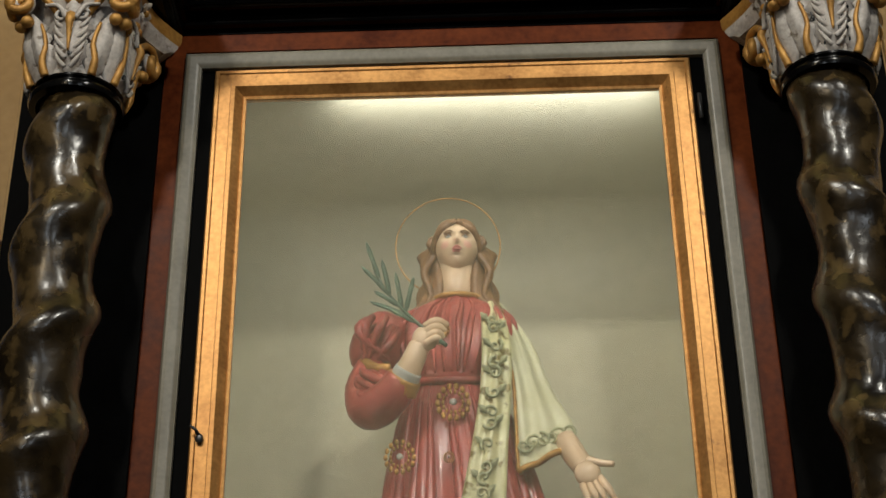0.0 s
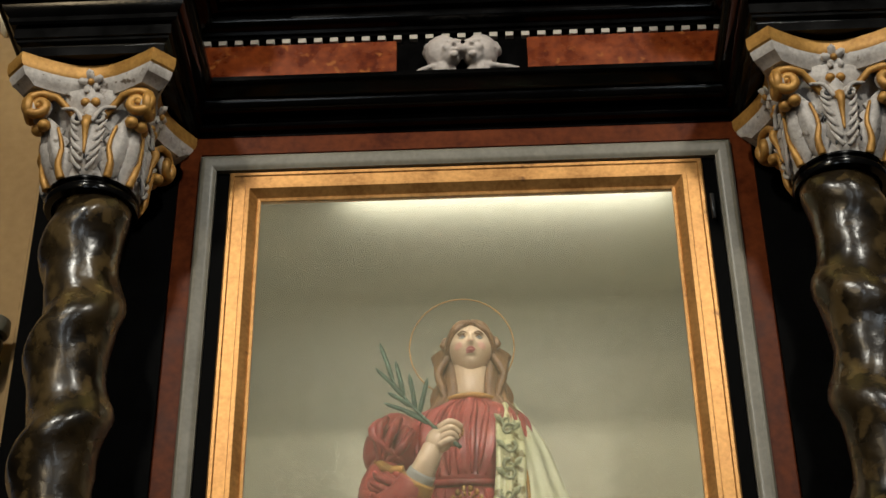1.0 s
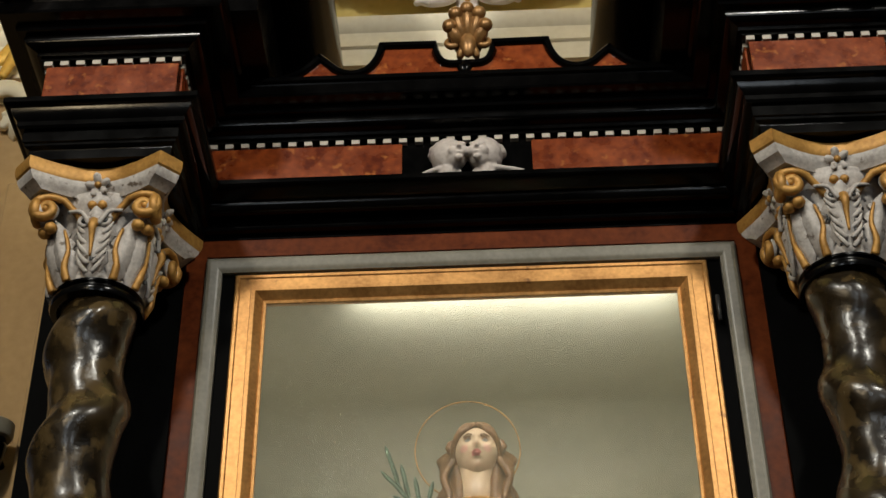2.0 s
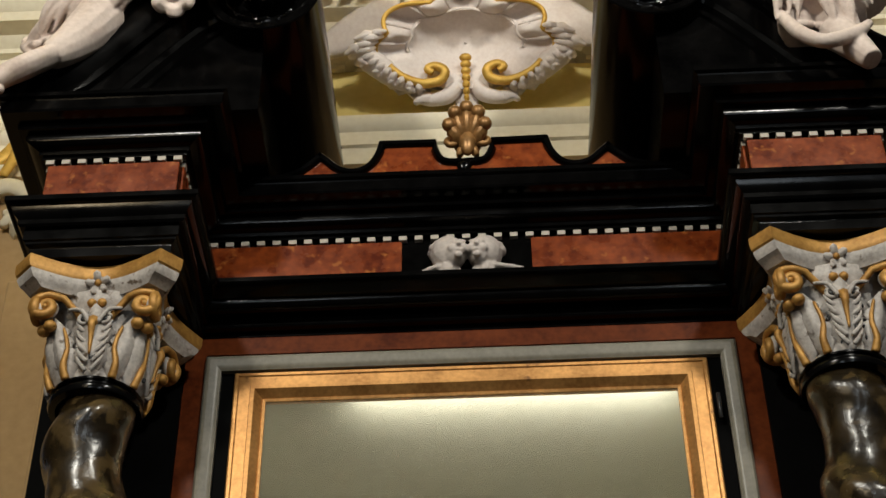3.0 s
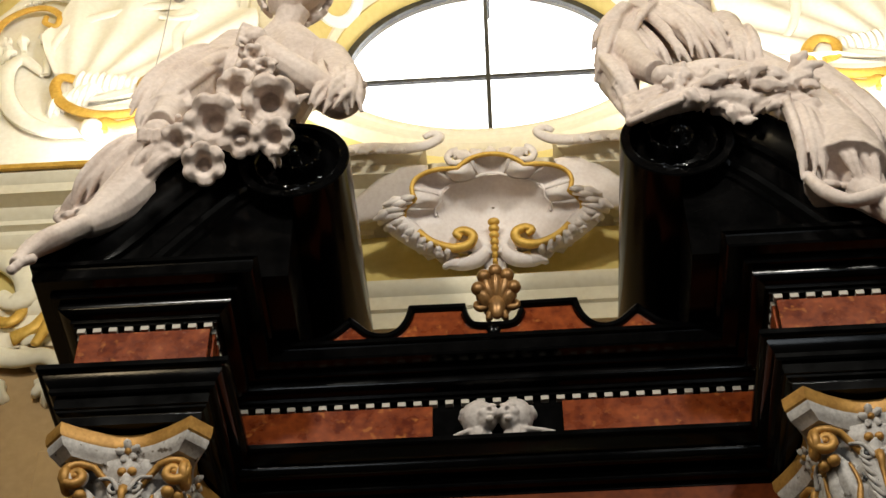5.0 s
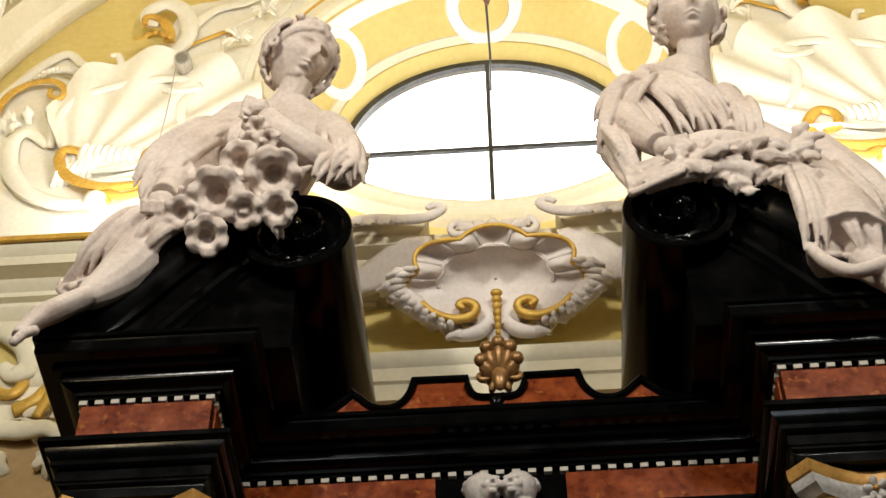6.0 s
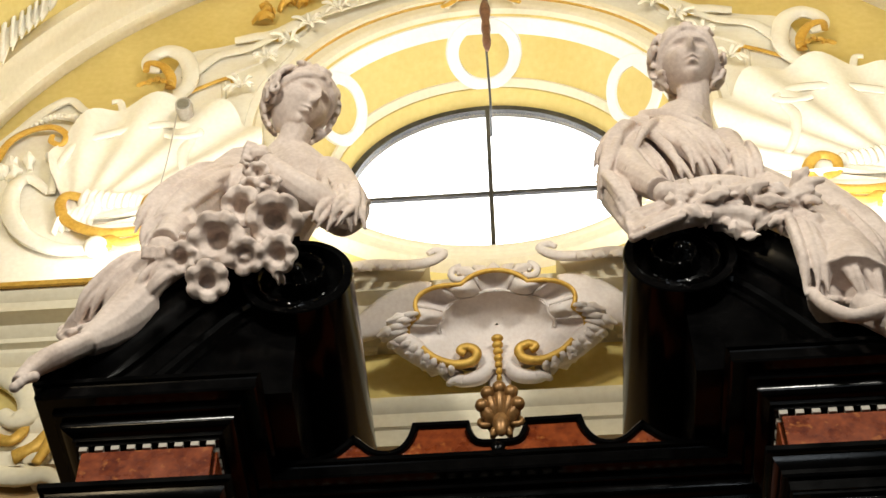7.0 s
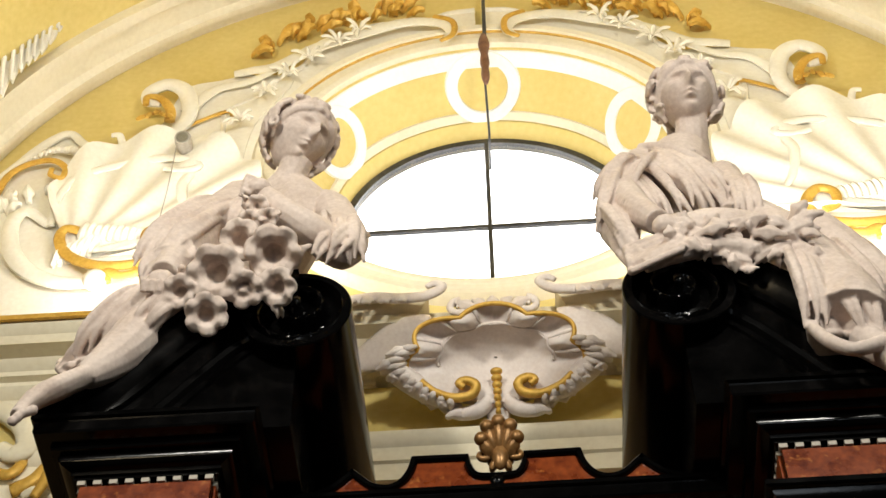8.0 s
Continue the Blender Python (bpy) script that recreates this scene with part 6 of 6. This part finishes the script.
    for k in range(26):
        t = k / 25
        p = Vector((-1.238, 4.470, 8.976)).lerp(Vector((-0.437, 4.460, 9.318)), t) + Vector((0, 0, 0.12 * math.sin(math.pi * t) + random.uniform(-0.05, 0.05)))
        leaf(bm, p, p + Vector((random.uniform(-0.02, 0.12), -0.05, random.uniform(-0.05, 0.10))), 0.035, 0.03, (0, -1, random.uniform(-0.5, 0.3)), 2, 0.02)
    make("gilt_foliage", bm, OCHRE, "gilded stucco foliage above the oculus")
    make("white_leaf", scroll_band([(-1.305, 4.450, 8.778), (-1.204, 4.440, 8.788), (-1.088, 4.430, 8.796), (-0.896, 4.430, 8.953), (-0.666, 4.430, 9.065), (-0.432, 4.430, 9.150), (-0.255, 4.420, 9.100), (-0.197, 4.410, 8.986), (-0.241, 4.410, 8.913)], 0.030, 0.022, "", 0.3, swell=0.016), WHITE, "white stucco branch along the oculus ring")
    bm = scroll_band([(-0.290, 4.420, 9.173), (-0.196, 4.410, 9.098), (-0.191, 4.400, 8.957), (-0.255, 4.400, 8.898)], 0.020, 0.014, "")
    make("curl_leaf", bm, OCHRE, "gilded curl beside the keystone")
    # sprays of leaves and small flowers
    for x, y in (((-1.232, 4.420, 8.325), 0), ((-1.127, 4.420, 8.564), 1), ((-1.019, 4.420, 8.719), 2), ((-0.924, 4.420, 8.858), 3), ((-0.786, 4.420, 8.995), 4), ((-0.678, 4.420, 9.095), 5)):
        bm = bmesh.new()
        c = Vector(x)
        for k in range(7):
            a = 2 * math.pi * k / 7 + y + random.uniform(-0.4, 0.4)
            d = Vector((math.cos(a), -0.25, math.sin(a)))
            leaf(bm, c + d * 0.01, c + d * random.uniform(0.05, 0.105), 0.015, 0.02, (0, -1, 0), 1, 0.008, 0, 7)
        make("leaf_spray", bm, WHITE, "white stucco leaf spray on the oculus ring")


random.seed(31)
rocaille(-1)
random.seed(31)
rocaille(1)

# stucco feathers on the vault at the side
plume = thing("vault_plume", (-2.485, 4.150, 8.605), "white stucco plume of feathers at the foot of the vault", "stucco ornament")
for k in range(9):
    bm = bmesh.new()
    t = k / 8
    p = Vector((-2.532, 4.150, 9.710)).lerp(Vector((-2.132, 4.150, 9.530)), t)
    q = Vector((-2.291, 4.120, 8.154)).lerp(Vector((-2.103, 4.120, 8.831)), t) + Vector((0, 0, 0.05 * math.sin(7 * t)))
    leaf(bm, p, q, 0.05, 0.05, (0.35, -1, -0.4), 1, 0.02, 0, 12, 0.03)
    tube(bm, [p, p.lerp(q, 0.5) + Vector((0.02, -0.08, -0.03)), q + Vector((0, -0.03, 0))], [0.02, 0.022, 0.008], 7)
    part("feather", bm, WHITE, plume, "", True)

# flame-like leaves over the shell
bm = bmesh.new()
for k in range(5):
    p = Vector((-0.053, 4.140, 6.477)) + Vector((0.028 * (k - 2), 0.0, 0))
    leaf(bm, p, p + Vector((0.05 * (k - 2), 0.02, 0.10 - 0.012 * abs(k - 2))), 0.026, 0.02, (0, -1, -0.3), 2, 0.02)
for q in (-1, 1):
    tube(bm, spiral(Vector((-0.052, 4.140, 6.511)) + Vector((q * 0.13, 0.02, 0.0)), 0.045, 1.2, 1.5, -q, 20), taper(20, 0.016, 0.010), 8, up=Vector((0, 1, 0)))
part("crowning_leaves", bm, SHELL, shell, "", True)
for q in (-1, 1):
    bm = bmesh.new()
    pts = smooth_path([(AX + q * 0.62, 4.20, 6.56), (AX + q * 0.56, 4.19, 6.62), (AX + q * 0.46, 4.18, 6.625), (AX + q * 0.36, 4.17, 6.60), (AX + q * 0.25, 4.15, 6.585), (AX + q * 0.19, 4.14, 6.62), (AX + q * 0.22, 4.14, 6.645), (AX + q * 0.25, 4.14, 6.625)], 6)
    tube(bm, pts, taper(len(pts), 0.026, 0.012, 0.006), 9, 0, 0.7, up=Vector((0, 1, 0)))
    for k in range(5):
        p = Vector((AX + q * (0.60 - 0.07 * k), 4.16, 6.60))
        leaf(bm, p, p + Vector((q * 0.05, -0.03, -0.06)), 0.022, 0.02, (0, -1, -0.5), 2, 0.012, 0, 8)
    part("crowning_scroll", bm, SHELL, shell, "", True)

# hanging rod in front of the oculus
rod = thing("hanging_rod", (-0.040, 4.600, 9.272), "thin rod with a wooden spindle hanging before the oculus", "rod")
bm = bmesh.new()
tube(bm, [(-0.029, 4.400, 9.648), (-0.033, 4.400, 8.828)], 0.010, 8)
tube(bm, [(-0.042, 4.400, 8.512), (-0.036, 4.700, 8.486), (-0.041, 4.900, 8.451)], 0.006, 6)
part("wire", bm, IRON, rod, "", True)
bm = bmesh.new()
a, b = Vector((-0.039, 4.400, 8.927)), Vector((-0.037, 4.400, 8.471))
tube(bm, [a.lerp(b, k / 10) for k in range(11)], [0.012, 0.024, 0.030, 0.026, 0.018, 0.022, 0.024, 0.018, 0.022, 0.020, 0.010], 12)
part("spindle", bm, surface("brown_wood", (0.12, 0.05, 0.03), (0.24, 0.11, 0.07), 0.5, scale=20), rod, "dark brown turned wood", True)

# small spotlight with its cable
spot = thing("spotlight", (-1.468, 4.360, 8.071), "small white round spotlight on the lunette with a thin cable", "lamp")
bm = bmesh.new()
c = Vector((-1.468, 4.360, 8.071))
tube(bm, [c + Vector((0, 0.09, 0.01)), c + Vector((0, 0.05, 0.005)), c, c + Vector((0, -0.03, -0.01))], [0.02, 0.036, 0.042, 0.038], 20)
part("housing", bm, IVORY, spot, "", 40)
bm = bmesh.new()
tube(bm, [c + Vector((0, -0.028, -0.012)), c + Vector((0, -0.036, -0.014))], [0.030, 0.028], 20)
part("lens", bm, GREY, spot, "dark glass lens", 40)
bm = bmesh.new()
tube(bm, smooth_path([(-1.497, 4.360, 8.019), (-1.489, 4.330, 7.629), (-1.494, 4.300, 7.183), (-1.478, 4.280, 6.857)], 6), 0.0028, 6)
part("cable", bm, IVORY, spot, "", True)

# ---- wall beside the altar ----
for s in (-1, 1):
    bm = bmesh.new()
    box(bm, min(AX + s * 1.36, AX + s * 1.62), max(AX + s * 1.36, AX + s * 1.62), 4.40, 4.449, 0.0, 5.35, 0.01)
    box(bm, min(AX + s * 1.40, AX + s * 1.425), max(AX + s * 1.40, AX + s * 1.425), 4.385, 4.41, 0.0, 5.35, 0.006)
    solo("wall_pilaster", bm, TAN, "flat tan plaster pilaster strip beside the altar", "pilaster", "pilaster strips", kind="structure")


def wall_ornament(side):
    def make(name, bm, mat, label):
        if side > 0:
            flip_x(bm)
        solo(name, bm, mat, label, "stucco ornament", "wall rocaille", smooth=True)
    make("wall_scroll", scroll_band([(-2.103, 4.420, 6.385), (-1.973, 4.400, 6.322), (-1.874, 4.390, 6.226), (-1.842, 4.390, 6.117), (-1.899, 4.390, 6.076), (-1.953, 4.390, 6.125)], 0.04, 0.03, "", swell=0.02), CREAM, "cream stucco scroll on the wall")
    make("wall_scroll", scroll_band([(-2.007, 4.420, 6.039), (-1.894, 4.400, 5.982), (-1.854, 4.400, 6.053), (-1.902, 4.390, 6.091), (-1.920, 4.390, 6.048)], 0.028, 0.02, ""), OCHRE, "gilded stucco scroll on the wall")
    make("wall_scroll", scroll_band([(-1.874, 4.420, 5.914), (-1.791, 4.400, 5.946), (-1.750, 4.400, 6.016), (-1.744, 4.390, 5.933), (-1.771, 4.390, 5.849)], 0.034, 0.02, ""), OCHRE, "gilded stucco scroll on the wall")
    make("wall_scroll", scroll_band([(-1.964, 4.420, 5.835), (-1.825, 4.400, 5.793), (-1.722, 4.400, 5.799), (-1.626, 4.400, 5.724)], 0.05, 0.03, ""), CREAM, "cream stucco scroll on the wall")
    bm = bmesh.new()
    for k in range(12):
        p = Vector((-1.853, 4.440, 5.681)) + Vector((random.uniform(-0.15, 0.25), 0, random.uniform(-0.15, 0.25)))
        leaf(bm, p, p + Vector((random.uniform(-0.12, 0.12), -0.03, random.uniform(-0.12, 0.12))), 0.04, 0.03, (0, -1, 0), 2, 0.02)
    make("wall_leaves", bm, CREAM, "cream stucco leaves on the wall")
    make("wall_ledge", scroll_band([(-2.109, 4.440, 5.990), (-1.846, 4.440, 5.965), (-1.749, 4.440, 5.958)], 0.02, 0.02, ""), CREAM, "short cream stucco ledge on the wall")


random.seed(41)
wall_ornament(-1)
random.seed(41)
wall_ornament(1)

lamp = thing("wall_bracket", (-1.515, 4.300, 4.214), "dark metal wall bracket with a grey cap", "bracket")
bm = bmesh.new()
c = Vector((-1.523, 4.300, 4.274))
rows = [[c + Vector((r * math.cos(2 * math.pi * k / 20), r * math.sin(2 * math.pi * k / 20), z)) for k in range(20)] for r, z in ((0.01, 0.03), (0.045, 0.028), (0.055, 0.02), (0.055, -0.02), (0.05, -0.028), (0.01, -0.03))]
grid_faces(bm, rows, closed_v=True)
part("cap", bm, GREY, lamp, "grey cap", 40)
bm = bmesh.new()
rows = [[c + Vector((r * math.cos(2 * math.pi * k / 20), r * math.sin(2 * math.pi * k / 20), z)) for k in range(20)] for r, z in ((0.01, -0.03), (0.035, -0.032), (0.042, -0.06), (0.03, -0.12), (0.012, -0.15), (0.002, -0.16))]
grid_faces(bm, rows, closed_v=True)
part("body", bm, BLACK, lamp, "", True)
bm = bmesh.new()
tube(bm, [c + Vector((0, 0, -0.05)), c + Vector((0, 0.16, -0.08))], 0.012, 8)
part("arm", bm, BLACK, lamp, "", True)
